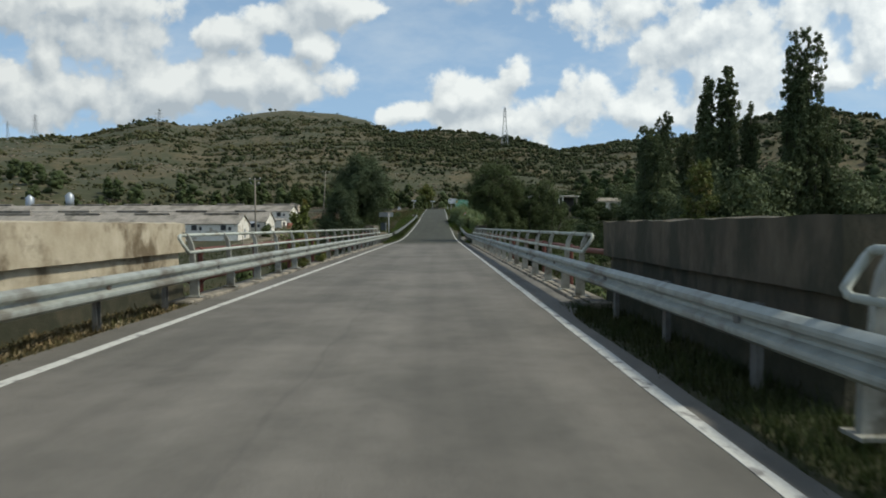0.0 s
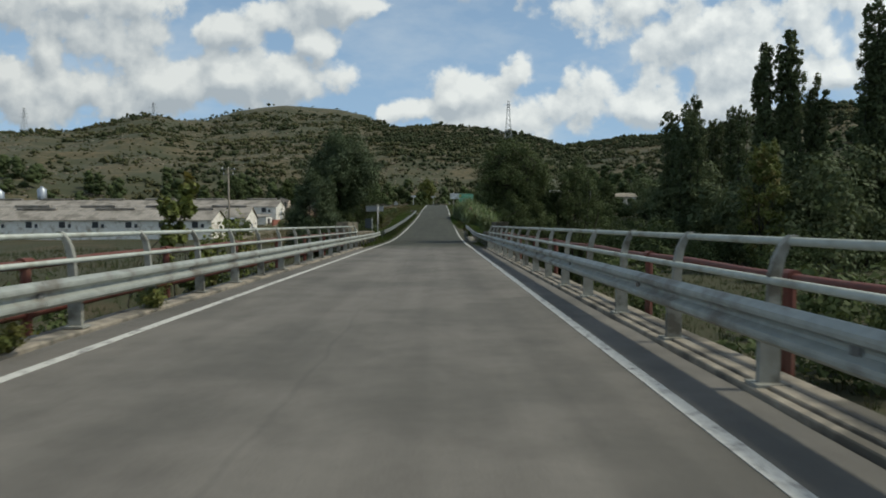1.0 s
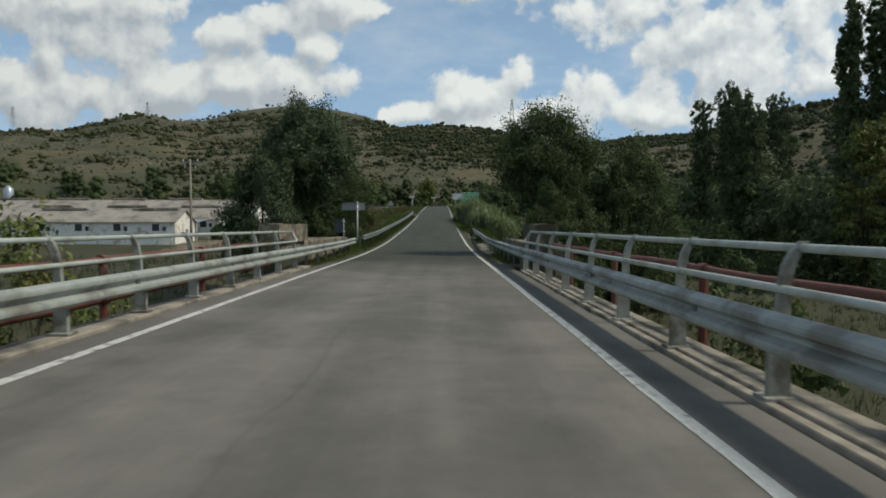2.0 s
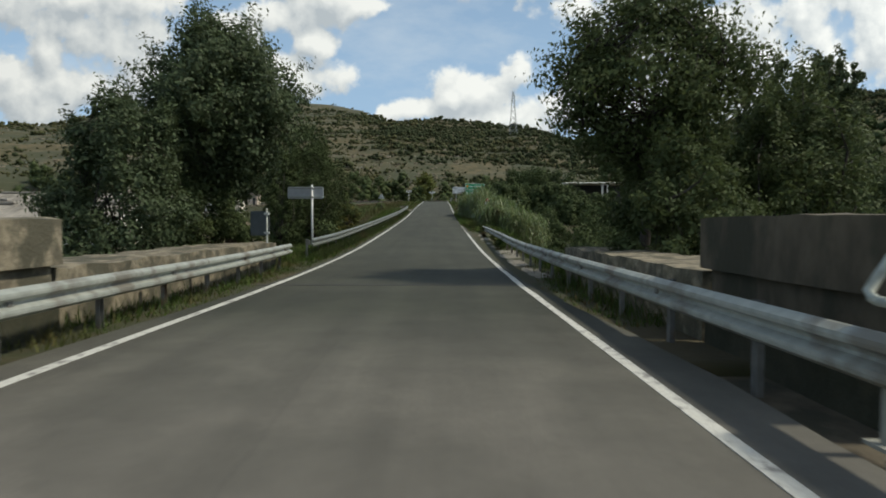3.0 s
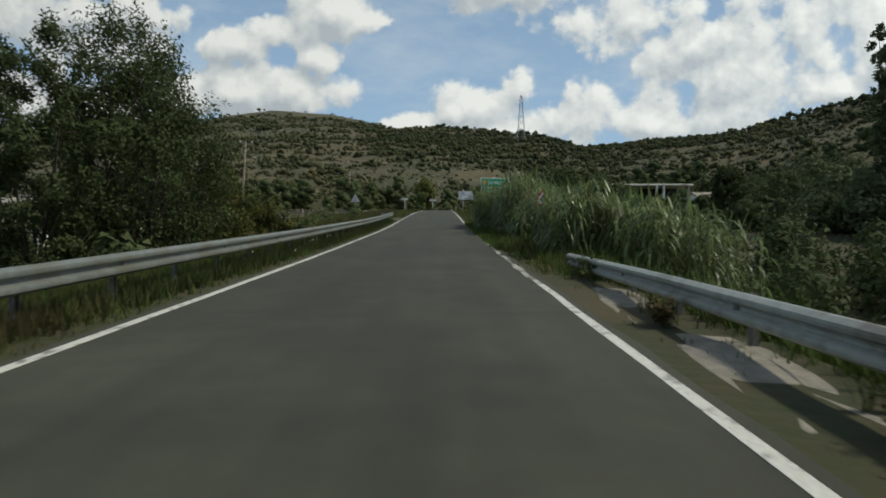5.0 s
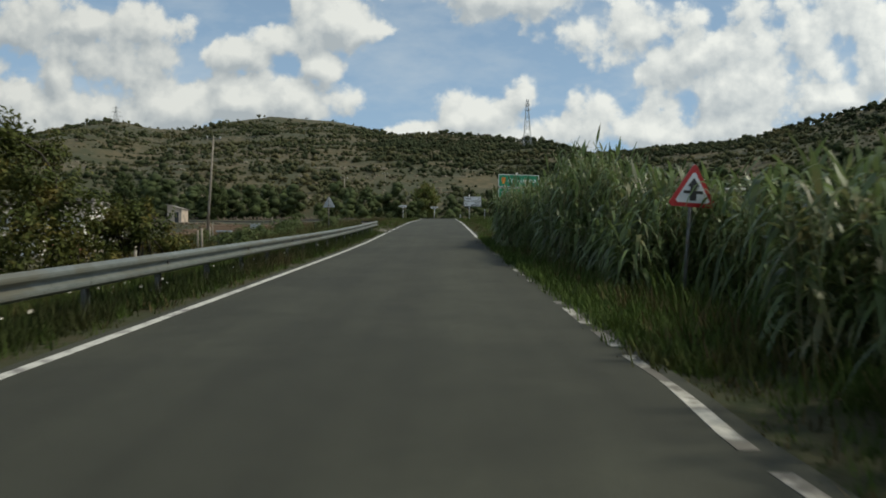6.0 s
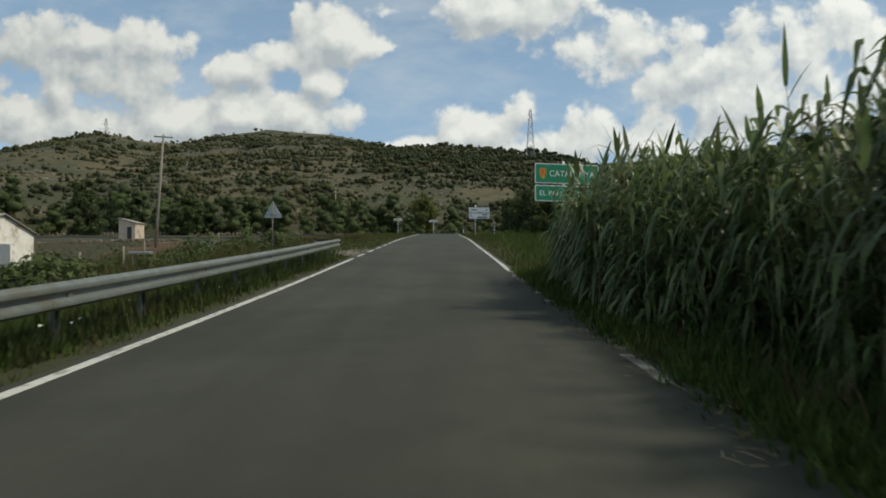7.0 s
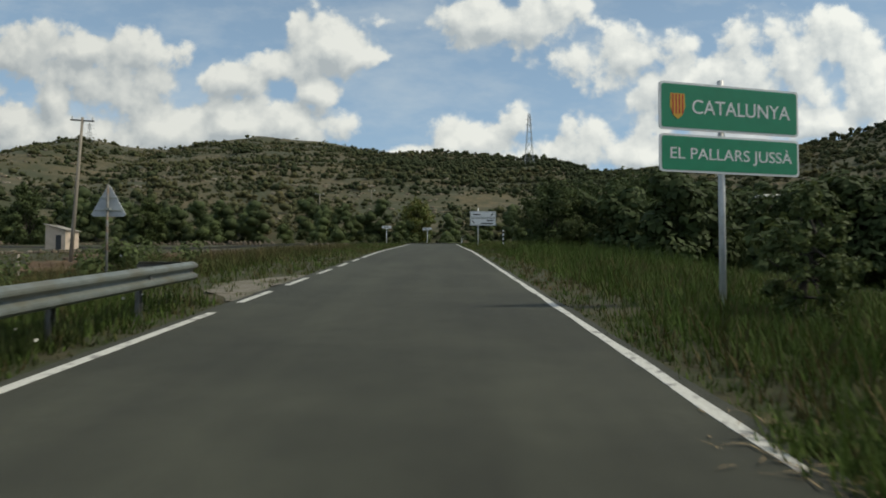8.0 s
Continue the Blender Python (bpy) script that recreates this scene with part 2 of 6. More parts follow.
ROOF = surf("fibre_cement_roof", (0.25, 0.23, 0.2), (0.33, 0.3, 0.26), 0.8, (0.17, 0.155, 0.13), 0.35, 0.45, rough=0.95, bump=0.2)
# near-black stands in for unlit insides; the walls have no cut openings
DARK = surf("dark_interior", (0.02, 0.02, 0.022), (0.035, 0.035, 0.035), 3.0, rough=0.4)
TIN = surf("bare_tin", (0.4, 0.43, 0.46), (0.33, 0.36, 0.4), 2.0, rough=0.45, metal=0.6)
BARE_WOOD = surf("grey_weathered_wood", (0.3, 0.26, 0.21), (0.2, 0.175, 0.14), 4.0, (0.36, 0.33, 0.28), 1.0, 0.3, rough=0.95, stretch=(6, 6, 0.6))
PYLON = surf("pylon_steel", (0.3, 0.32, 0.34), (0.24, 0.26, 0.28), 2.0, rough=0.6, metal=0.3)
BARK = surf("grey_bark", (0.051, 0.042, 0.033), (0.030, 0.025, 0.020), 9.0, rough=0.95, bump=0.5, bump_scale=18.0)
LEAF = surf("broad_leaf", (0.074, 0.1, 0.034), (0.105, 0.132, 0.05), 1.4, rough=0.65, vary=0.3, translucent=0.32, spec=0.2)
LEAF_DARK = surf("dark_leaf", (0.066, 0.09, 0.035), (0.095, 0.122, 0.05), 1.2, rough=0.7, vary=0.3, translucent=0.34, spec=0.2)
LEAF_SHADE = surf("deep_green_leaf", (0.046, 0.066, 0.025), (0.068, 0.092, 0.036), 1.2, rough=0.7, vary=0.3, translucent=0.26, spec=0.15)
LEAF_POPLAR = surf("poplar_leaf", (0.08, 0.104, 0.048), (0.112, 0.14, 0.066), 0.5, rough=0.7, vary=0.25, translucent=0.3, spec=0.2)
LEAF_YELLOW = surf("yellowing_leaf", (0.085, 0.095, 0.022), (0.066, 0.086, 0.022), 0.8, (0.16, 0.125, 0.032), 0.9, 0.35, rough=0.6, vary=0.35, translucent=0.25, spec=0.2)
REED = surf("reed_blade", (0.1, 0.145, 0.05), (0.155, 0.205, 0.08), 1.6, (0.21, 0.195, 0.095), 1.1, 0.2, rough=0.42, vary=0.45, translucent=0.38, spec=0.45)
REED_STEM = surf("reed_cane", (0.2, 0.21, 0.09), (0.28, 0.25, 0.13), 3.0, rough=0.7, vary=0.2)
GRASS = surf("verge_grass", (0.05, 0.086, 0.016), (0.076, 0.11, 0.026), 0.7, (0.12, 0.1, 0.04), 0.5, 0.12, rough=0.8, vary=0.4, translucent=0.2, spec=0.2)
DRY_GRASS = surf("dry_verge_grass", (0.11, 0.083, 0.038), (0.08, 0.067, 0.028), 0.9, (0.05, 0.058, 0.018), 0.6, 0.4, rough=0.85, vary=0.35, translucent=0.15, spec=0.2)
SCRUB = surf("hill_scrub", (0.064, 0.075, 0.036), (0.092, 0.1, 0.05), 0.22, (0.108, 0.1, 0.052), 0.05, 0.4, rough=1.0, vary=0.16, spec=0.1, translucent=0.15)
ROCK = surf("pale_limestone", (0.22, 0.185, 0.13), (0.15, 0.125, 0.09), 0.9, (0.28, 0.25, 0.2), 0.2, 0.4, rough=1.0, bump=0.5, bump_scale=4.0)
SOIL = surf("red_brown_earth", (0.12, 0.074, 0.045), (0.075, 0.05, 0.032), 1.0, (0.15, 0.105, 0.065), 0.25, 0.4, rough=1.0, bump=0.6, bump_scale=4.0)


def hill_material():
    m = surf("hillside", (0.112, 0.088, 0.045), (0.062, 0.06, 0.028), 0.3, (0.048, 0.053, 0.024), 0.035, 0.6, rough=1.0, bump=1.0, bump_scale=0.5, sharp=(0.4, 0.6))
    nt = m.node_tree
    N, L = nt.nodes.new, nt.links.new
    b = nt.nodes["Principled BSDF"]
    geo = N("ShaderNodeNewGeometry")

    def layer(stretch, scale, lo, hi, most, tone, rough=0.68):
        """Another tone where a noise of its own runs high."""
        col = b.inputs["Base Color"].links[0].from_socket
        mp = N("ShaderNodeMapping")
        mp.inputs["Scale"].default_value = stretch
        L(geo.outputs["Position"], mp.inputs[0])
        n = N("ShaderNodeTexNoise")
        n.inputs["Scale"].default_value, n.inputs["Detail"].default_value, n.inputs["Roughness"].default_value = scale, 9.0, rough
        L(mp.outputs[0], n.inputs["Vector"])
        r = N("ShaderNodeMapRange")
        L(n.outputs["Fac"], r.inputs[0])
        r.inputs[1].default_value, r.inputs[2].default_value, r.inputs[4].default_value = lo, hi, most
        x = N("ShaderNodeMixRGB")
        L(r.outputs[0], x.inputs[0])
        L(col, x.inputs[1])
        x.inputs[2].default_value = (*tone, 1)
        L(x.outputs[0], b.inputs["Base Color"])

    # rock bands and earth that follow the contour, loose stone, low herbs
    layer((0.02, 0.02, 0.3), 1.6, 0.57, 0.66, 0.38, (0.19, 0.146, 0.09))
    layer((0.03, 0.03, 0.45), 1.3, 0.58, 0.66, 0.8, (0.045, 0.05, 0.024))
    layer((1, 1, 1), 0.55, 0.6, 0.66, 0.4, (0.22, 0.19, 0.145), 0.75)
    layer((1, 1, 1), 0.8, 0.56, 0.62, 0.75, (0.042, 0.05, 0.023), 0.7)
    return m


HILL = hill_material()
# near-black tone of the strip added at the foot of the walls
FOOT_DARK = surf("near_black_concrete", (0.05, 0.048, 0.03), (0.03, 0.033, 0.018), 3.0, (0.075, 0.066, 0.042), 1.1, 0.3, rough=1.0, bump=0.5, bump_scale=25.0)
# stained concrete, with the shade of the right-hand walls and deck put into its colour
SHADED_CONCRETE = surf("stained_shaded_concrete", (0.12, 0.098, 0.066), (0.066, 0.054, 0.036), 4.0, (0.045, 0.042, 0.026), 1.8, 0.5, rough=0.95, bump=0.4, bump_scale=25.0, stretch=(1, 1, 0.45))
FIELD_GRASS = surf("field_grass", (0.055, 0.07, 0.02), (0.085, 0.085, 0.03), 0.3, (0.13, 0.1, 0.05), 0.12, 0.5, rough=0.85, vary=0.35, translucent=0.2, spec=0.2)

GRASS_SHADY = surf("dark_rank_grass", (0.032, 0.046, 0.014), (0.05, 0.064, 0.02), 0.3, (0.08, 0.066, 0.03), 0.12, 0.4, rough=0.85, vary=0.35, translucent=0.2, spec=0.2)
TRACK = surf("dusty_track", (0.19, 0.17, 0.135), (0.125, 0.112, 0.086), 7.0, (0.09, 0.085, 0.05), 1.1, 0.5, rough=1.0, bump=0.5, bump_scale=30.0)

YARD = surf("tan_farmyard_earth", (0.25, 0.205, 0.145), (0.17, 0.14, 0.1), 0.8, (0.085, 0.082, 0.045), 0.3, 0.55, rough=1.0, bump=0.4, bump_scale=8.0)
BRICK_RED = surf("red_brick_wall", (0.3, 0.11, 0.075), (0.22, 0.085, 0.06), 4.0, rough=0.95)

BROWN_CONCRETE = surf("brown_weathered_concrete", (0.255, 0.22, 0.155), (0.14, 0.12, 0.085), 5.0, (0.08, 0.074, 0.05), 2.2, 0.55, rough=0.95, bump=0.8, bump_scale=22.0, sharp=(0.42, 0.58))
POST_STEEL = surf("dirty_grey_post", (0.33, 0.33, 0.29), (0.25, 0.248, 0.214), 6.0, (0.12, 0.11, 0.085), 2.5, 0.35, rough=0.7, metal=0.1)
OLD_ASPHALT = surf("old_pale_asphalt", (0.15, 0.143, 0.125), (0.11, 0.106, 0.093), 3.0, (0.17, 0.15, 0.11), 0.2, 0.4, rough=0.95)
LEAF_GREY = surf("silver_grey_leaf", (0.062, 0.088, 0.042), (0.09, 0.12, 0.06), 1.4, rough=0.6, vary=0.3, translucent=0.32, spec=0.25)
LEAF_FIG = surf("bright_fig_leaf", (0.12, 0.15, 0.035), (0.16, 0.18, 0.05), 1.0, (0.2, 0.16, 0.05), 0.9, 0.3, rough=0.55, vary=0.35, translucent=0.3, spec=0.3)
SCRUB_DARK = surf("evergreen_oak", (0.043, 0.054, 0.028), (0.066, 0.078, 0.04), 0.25, rough=1.0, vary=0.16, spec=0.1, translucent=0.12)
SCRUB_PALE = surf("yellow_green_scrub", (0.088, 0.094, 0.046), (0.115, 0.115, 0.06), 0.22, (0.118, 0.106, 0.052), 0.05, 0.35, rough=1.0, vary=0.18, spec=0.1, translucent=0.15)
STEEL_OLD = surf("old_greenish_steel", (0.2, 0.22, 0.203), (0.145, 0.162, 0.148), 6.0, (0.15, 0.15, 0.12), 1.4, 0.4, rough=0.5, metal=0.25, bump=0.05, bump_scale=60.0)

# ---- mesh tools ----


class Build:
    """Gathers vertices and faces of one mesh."""

    def __init__(self):
        self.v, self.f = [], []

    def add(self, verts, faces):
        k = len(self.v)
        self.v.extend([tuple(p) for p in verts])
        self.f.extend([tuple(i + k for i in q) for q in faces])
        return self

    def box(self, x0, x1, y0, y1, z0, z1, bevel=0.0):
        b = min(bevel, abs(x1 - x0) * 0.3, abs(y1 - y0) * 0.3, abs(z1 - z0) * 0.3)
        if b <= 0:
            return self.add([(x, y, z) for z in (z0, z1) for y in (y0, y1) for x in (x0, x1)],
                            [(0, 2, 3, 1), (4, 5, 7, 6), (0, 1, 5, 4), (2, 6, 7, 3), (0, 4, 6, 2), (1, 3, 7, 5)])
        rings = []
        for z, d in ((z0, b), (z0 + b, 0), (z1 - b, 0), (z1, b)):
            rings.append([(x0 + d + b, y0 + d, z), (x1 - d - b, y0 + d, z), (x1 - d, y0 + d + b, z), (x1 - d, y1 - d - b, z),
                          (x1 - d - b, y1 - d, z), (x0 + d + b, y1 - d, z), (x0 + d, y1 - d - b, z), (x0 + d, y0 + d + b, z)])
        return self.loft(rings)

    def loft(self, rings, caps=True, closed=True):
        n = len(rings[0])
        faces = []
        for i in range(len(rings) - 1):
            for j in range(n if closed else n - 1):
                a, b = i * n + j, i * n + (j + 1) % n
                faces.append((a, b, b + n, a + n))
        if caps:
            faces += [tuple(range(n))[::-1], tuple(range((len(rings) - 1) * n, len(rings) * n))]
        return self.add([p for r in rings for p in r], faces)

    def tube(self, points, radii, n=8, caps=True):
        pts = [Vector(p) for p in points]
        if isinstance(radii, (int, float)):
            radii = [radii] * len(pts)
        rings = []
        for i, p in enumerate(pts):
            d = (pts[min(i + 1, len(pts) - 1)] - pts[max(i - 1, 0)]).normalized()
            up = Vector((0, 0, 1)) if abs(d.z) < 0.9 else Vector((1, 0, 0))
            s = d.cross(up).normalized()
            u = s.cross(d)
            rings.append([p + (s * math.cos(2 * math.pi * k / n) + u * math.sin(2 * math.pi * k / n)) * radii[i] for k in range(n)])
        return self.loft(rings, caps)

    def prism(self, outline, y0, y1):
        """An outline in (x, z), pulled along y."""
        return self.loft([[(x, y, z) for x, z in outline] for y in (y0, y1)])

    def mesh(self, name, material):
        me = bpy.data.meshes.new(name)
        me.from_pydata(self.v, [], self.f)
        me.materials.append(material)
        bm = bmesh.new()
        bm.from_mesh(me)
        bmesh.ops.recalc_face_normals(bm, faces=bm.faces)
        bm.to_mesh(me)
        bm.free()
        return me


def part(name, b, material, parent=None, label="", smooth=False):
    me = b.mesh(name, material) if isinstance(b, Build) else b
    if smooth:
        me.shade_smooth()
    ob = new(name, me)
    if parent is not None:
        ob.parent = parent
    if label:
        ob["label"] = label
    return ob


def thing(name, label, category, group="", kind="", at=(0, 0, 0)):
    ob = new(name)
    ob.empty_display_size = 0.2
    ob.location = at
    return tagged(ob, label, category, group, kind)


def raw_mesh(name, verts, faces, material):
    """A mesh straight from arrays: verts n x 3, faces m x k."""
    verts, faces = np.asarray(verts, np.float32), np.asarray(faces, np.int32)
    me = bpy.data.meshes.new(name)
    me.vertices.add(len(verts))
    me.vertices.foreach_set("co", verts.ravel())
    k = faces.shape[1]
    me.loops.add(faces.size)
    me.loops.foreach_set("vertex_index", faces.ravel())
    me.polygons.add(len(faces))
    me.polygons.foreach_set("loop_start", np.arange(0, faces.size, k, dtype=np.int32))
    me.materials.append(material)
    me.update(calc_edges=True)
    return me


def unit(v):
    return v / np.maximum(np.linalg.norm(v, axis=-1, keepdims=True), 1e-9)


def leaf_mesh(name, centres, normals, size, material, rng, ratio=0.5, droop=0.0, jitter=0.45, simple=False):
    """One bent leaf of four faces' worth of outline at each centre, facing roughly along the normal."""
    n = len(centres)
    nor = unit(normals + rng.normal(0, jitter, (n, 3)))
    t = unit(np.cross(nor, rng.normal(0, 1, (n, 3))))
    t[:, 2] -= droop
    t = unit(t)
    s = unit(np.cross(t, nor))
    ln = (size * rng.uniform(0.6, 1.35, n))[:, None]
    w = ln * ratio
    base, tip = centres - t * ln * 0.5, centres + t * ln * 0.5 - nor * ln * 0.12
    if simple:
        v = np.stack([base - s * w * 0.55, base + s * w * 0.55, tip + t * ln * 0.15], 1).reshape(-1, 3)
        return raw_mesh(name, v, np.arange(3 * n).reshape(n, 3), material)
    mid = centres + nor * ln * 0.06
    v = np.stack([base, mid + s * w * 0.5, tip, mid - s * w * 0.5], 1).reshape(-1, 3)
    f = np.arange(4 * n).reshape(n, 4)
    return raw_mesh(name, v, f, material)


def clump_points(rng, centres, radii, count, squash=0.8, shell=0.55):
    """Random leaf places round each clump centre, most of them near the clump's skin."""
    n = len(centres)
    d = unit(rng.normal(0, 1, (n, count, 3)))
    r = (shell + (1 - shell) * rng.uniform(0, 1, (n, count, 1)) ** 0.6) * np.asarray(radii)[:, None, None]
    off = d * r
    off[..., 2] *= squash
    return (centres[:, None, :] + off).reshape(-1, 3), (d + [0, 0, 0.35]).reshape(-1, 3)


# ---- lie of the land ----
RY = np.array([-80, 0, 45, 56, 63.6, 70, 78, 85.7, 93.2, 100.6, 107.6, 114.7, 125, 150, 174, 184, 190, 197, 230, 300])
RZ = np.array([0, 0, 0, -0.03, 0.06, 0.22, 0.55, 0.87, 1.21, 1.57, 1.91, 2.31, 2.98, 4.55, 5.78, 6.32, 6.6, 6.72, 7.6, 9.0])
_yy = np.linspace(-80, 300, 761)
_zz = np.convolve(np.pad(np.interp(_yy, RY, RZ), 8, mode="edge"), np.ones(17) / 17, "valid")


def road_z(y):
    return float(np.interp(y, _yy, _zz))


# skyline: bearing as seen from the start of the bridge, height over distance, and distance of the ridge
SKY = [(-900, 250, 480), (-300, 238, 470), (0, 247, 470), (100, 243, 480), (150, 243, 500), (200, 232, 540), (250, 217, 560), (285, 214, 570), (330, 224, 600),
       (380, 222, 740), (430, 206, 820), (507, 197, 850), (600, 204, 850), (655, 216, 790), (690, 240, 540), (720, 238, 540), (780, 234, 580), (850, 240, 540),
       (900, 248, 480), (950, 258, 450), (992, 271, 460), (1040, 262, 560), (1100, 253, 560), (1150, 252, 520), (1220, 243, 450), (1350, 208, 380), (1420, 196, 360),
       (1480, 200, 350), (1570, 214, 340), (2000, 230, 330), (2600, 300, 380)]
_b = np.array([(s[0] - 784) / 1100 + 0.0066 for s in SKY])
_th = np.arctan(_b)
_R = np.array([s[2] for s in SKY]) * np.sqrt(1 + _b ** 2)
_Z = np.array([1.3 + ((441 - s[1]) / 1100 - 0.0361) * s[2] for s in SKY])
LEFT_Y = np.array([-200, 0, 60, 95, 104, 113, 127, 149, 180, 200, 235])
LEFT_Z = np.array([-2, -3, -2.6, -2.2, -1.7, -1.0, -0.4, 2.2, 5.4, 6.5, 8.2])
RIGHT_Y = np.array([-200, 0, 60, 100, 130, 160, 200, 235])
RIGHT_Z = np.array([-3, -3.5, -3.5, -2.6, 1.2, 4.6, 6.8, 8.5])


def smooth(t):
    t = min(max(t, 0.0), 1.0)
    return t * t * (3 - 2 * t)


def hill_share(x, y):
    """0 on the valley floor, 1 on the ridge, and the ridge's height."""
    r, th = math.hypot(x, y), math.atan2(x, y)
    R, Z = float(np.interp(th, _th, _R)), float(np.interp(th, _th, _Z))
    foot = 245.0 if abs(th) < 0.55 else 235.0
    return (r - foot) / (R - foot), Z, r, R


def land(x, y):
    base = float(np.interp(y, LEFT_Y, LEFT_Z)) if x < -0.9 else float(np.interp(y, RIGHT_Y, RIGHT_Z))
    base += 0.25 * noise.noise((x * 0.06, y * 0.06, 3))
    s, Z, r, R = hill_share(x, y)
    if s > 0 and y > -50:
        rise = min(s, 1.0) ** 0.92
        z = base + (Z - base) * rise
        if s > 1:
            z = Z - (r - R) * 0.22
        k = min(s * 4, 1.0) * (0.25 if s > 0.9 else 1.0)
        z += k * (4.5 * noise.noise((x * 0.012, y * 0.012, 1)) + 1.6 * noise.noise((x * 0.05, y * 0.05, 7)))
        # old terraces
        st = 5.5
        z += k * 0.6 * (math.floor(z / st) * st + st * smooth((z / st) % 1.0 * 2.2 - 0.6) - z) * 0.55
        return max(z, 8.0)
    d = max(-3.95 - x, x - 2.2, 0.0)
    edge = road_z(y) - 0.045
    if 10.5 < y < 47.5 and y < 60:
        return -4.6 + 0.3 * noise.noise((x * 0.2, y * 0.2, 0)) if d < 30 else -4.2
    wide = float(np.interp(y, [100, 126], [7.0, 26.0])) if x < 0 else float(np.interp(y, [60, 100, 130], [5.0, 7.0, 22.0]))
    t = smooth((d - 0.9) / wide)
    z = edge * (1 - t) + base * t
    if d > 0.3:
        z += min(d - 0.3, 1.0) * 0.07 * noise.noise((x * 0.9, y * 0.9, 5))
    # banks of the stream on either side of the bridge
    if -60 < y < 110:
        gap = max(10.5 - y, y - 47.5)
        if d > 0.6:
            u = smooth(1 - gap / 14.0) * smooth((d - 1.5) / 4.0)
            z = z * (1 - u) - 4.6 * u
    return z

# ---- ground and road ----


def spaced(*spans):
    out = []
    for a, b, n in spans:
        out += list(np.linspace(a, b, n, endpoint=False))
    return out + [spans[-1][1]]


def build_ground():
    xs = spaced((-2600, -800, 10), (-800, -320, 40), (-320, -60, 34), (-60, -14, 24), (-14, -3, 22), (-3, 3, 4), (3, 14, 22), (14, 60, 24), (60, 330, 34), (330, 700, 30), (700, 2600, 10))
    ys = spaced((-900, -60, 14), (-60, 0, 20), (0, 10, 10), (10, 11, 3), (11, 47, 18), (47, 48, 3), (48, 140, 92), (140, 230, 50), (230, 480, 44), (480, 900, 50), (900, 2600, 12))
    nx, ny = len(xs), len(ys)
    v = [(x, y, land(x, y)) for y in ys for x in xs]
    j, i = np.meshgrid(np.arange(ny - 1), np.arange(nx - 1), indexing="ij")
    a = (j * nx + i).ravel()
    f = np.stack([a, a + 1, a + nx + 1, a + nx], 1)
    me = raw_mesh("ground", v, f, GROUND)
    me.materials.append(HILL)
    idx = np.zeros(len(f), np.int32)
    for k in range(len(f)):
        x, y, _ = v[f[k][0]]
        if hill_share(x, y)[0] > 0.02 and y > -50:
            idx[k] = 1
    me.polygons.foreach_set("material_index", idx)
    me.shade_smooth()
    return tagged(new("ground", me), "dry grassy valley floor rising to scrub-covered rocky hills", "ground", kind="structure")


build_ground()


def strip(name, x0, x1, y0, y1, lift, material, step=1.5, thick=0.0, wobble=0.0):
    """A band of the road that follows its rise."""
    n = max(2, int(abs(y1 - y0) / step) + 1)
    b = Build()
    rings = []
    for y in np.linspace(y0, y1, n):
        z = road_z(y) + lift
        a = x0 + wobble * noise.noise((0, y * 0.7, 1))
        c = x1 + wobble * noise.noise((9, y * 0.7, 2))
        rings.append([(a, y, z), (c, y, z), (c, y, z - thick), (a, y, z - thick)] if thick else [(a, y, z), (c, y, z)])
    b.loft(rings, caps=bool(thick), closed=bool(thick))
    return b


rb = Build()
rb.loft([[(float(np.interp(y, [47, 56], [-4.12, -3.8])) + 0.05 * noise.noise((0, y * 0.7, 1)), y, road_z(y)), (float(np.interp(y, [9, 10.2, 48, 56], [1.98, 2.36, 2.36, 1.92])) + 0.06 * noise.noise((9, y * 0.8, 2)), y, road_z(y)),
          (float(np.interp(y, [9, 10.2, 48, 56], [2.04, 2.4, 2.4, 2.0])), y, road_z(y) - 0.12), (float(np.interp(y, [47, 56], [-4.15, -3.88])), y, road_z(y) - 0.12)] for y in np.linspace(-60, 192, 340)])
road = tagged(part("road", rb, ASPHALT), "worn grey asphalt country road with thin edge lines", "road", kind="structure")
cross = Build()


def cross_z(x):
    far = land(x, 194) + 0.06
    t = smooth((abs(x + 0.9) - 5) / 25)
    return 6.72 * (1 - t) + far * t


cross.loft([[(x, 190.5, cross_z(x)), (x, 197.5, cross_z(x) + 0.1), (x, 197.5, cross_z(x) - 0.5), (x, 190.5, cross_z(x) - 0.5)] for x in np.linspace(-120, 120, 61)])
tagged(part("crossing_road", cross, OLD_ASPHALT), "asphalt main road crossing at the top of the rise", "road", kind="structure")
# the deck's darker concrete stands in for shade along its edge
deck = Build().box(-5.0, 3.1, 9.6, 48.4, -0.95, -0.13, 0.03)
tagged(part("bridge_deck", deck, SHADED_CONCRETE), "concrete bridge deck carrying the road over a stream", "bridge", kind="structure")
for y0, y1 in ((9.2, 10.6), (47.4, 48.8)):
    tagged(part("bridge_abutment", Build().box(-5.4, 3.6, y0, y1, -5.2, -0.96, 0.03), CONCRETE), "stained concrete abutment under the bridge deck", "bridge", kind="structure")
tagged(part("road_line", strip("l", -3.66, -3.53, -60, 124.1, 0.005, LINE, thick=0.004, wobble=0.02), LINE), "white painted edge line, slightly worn", "road marking", kind="structure")
for a, c in ((125.4, 127.3), (128.7, 130.8), (132.3, 134.3), (135.8, 137.8), (139.3, 141.3)):
    tagged(part("road_line_dash", strip("l", -3.66, -3.53, a, c, 0.005, LINE, thick=0.004), LINE), "short white dash of the broken edge line", "road marking", kind="structure")
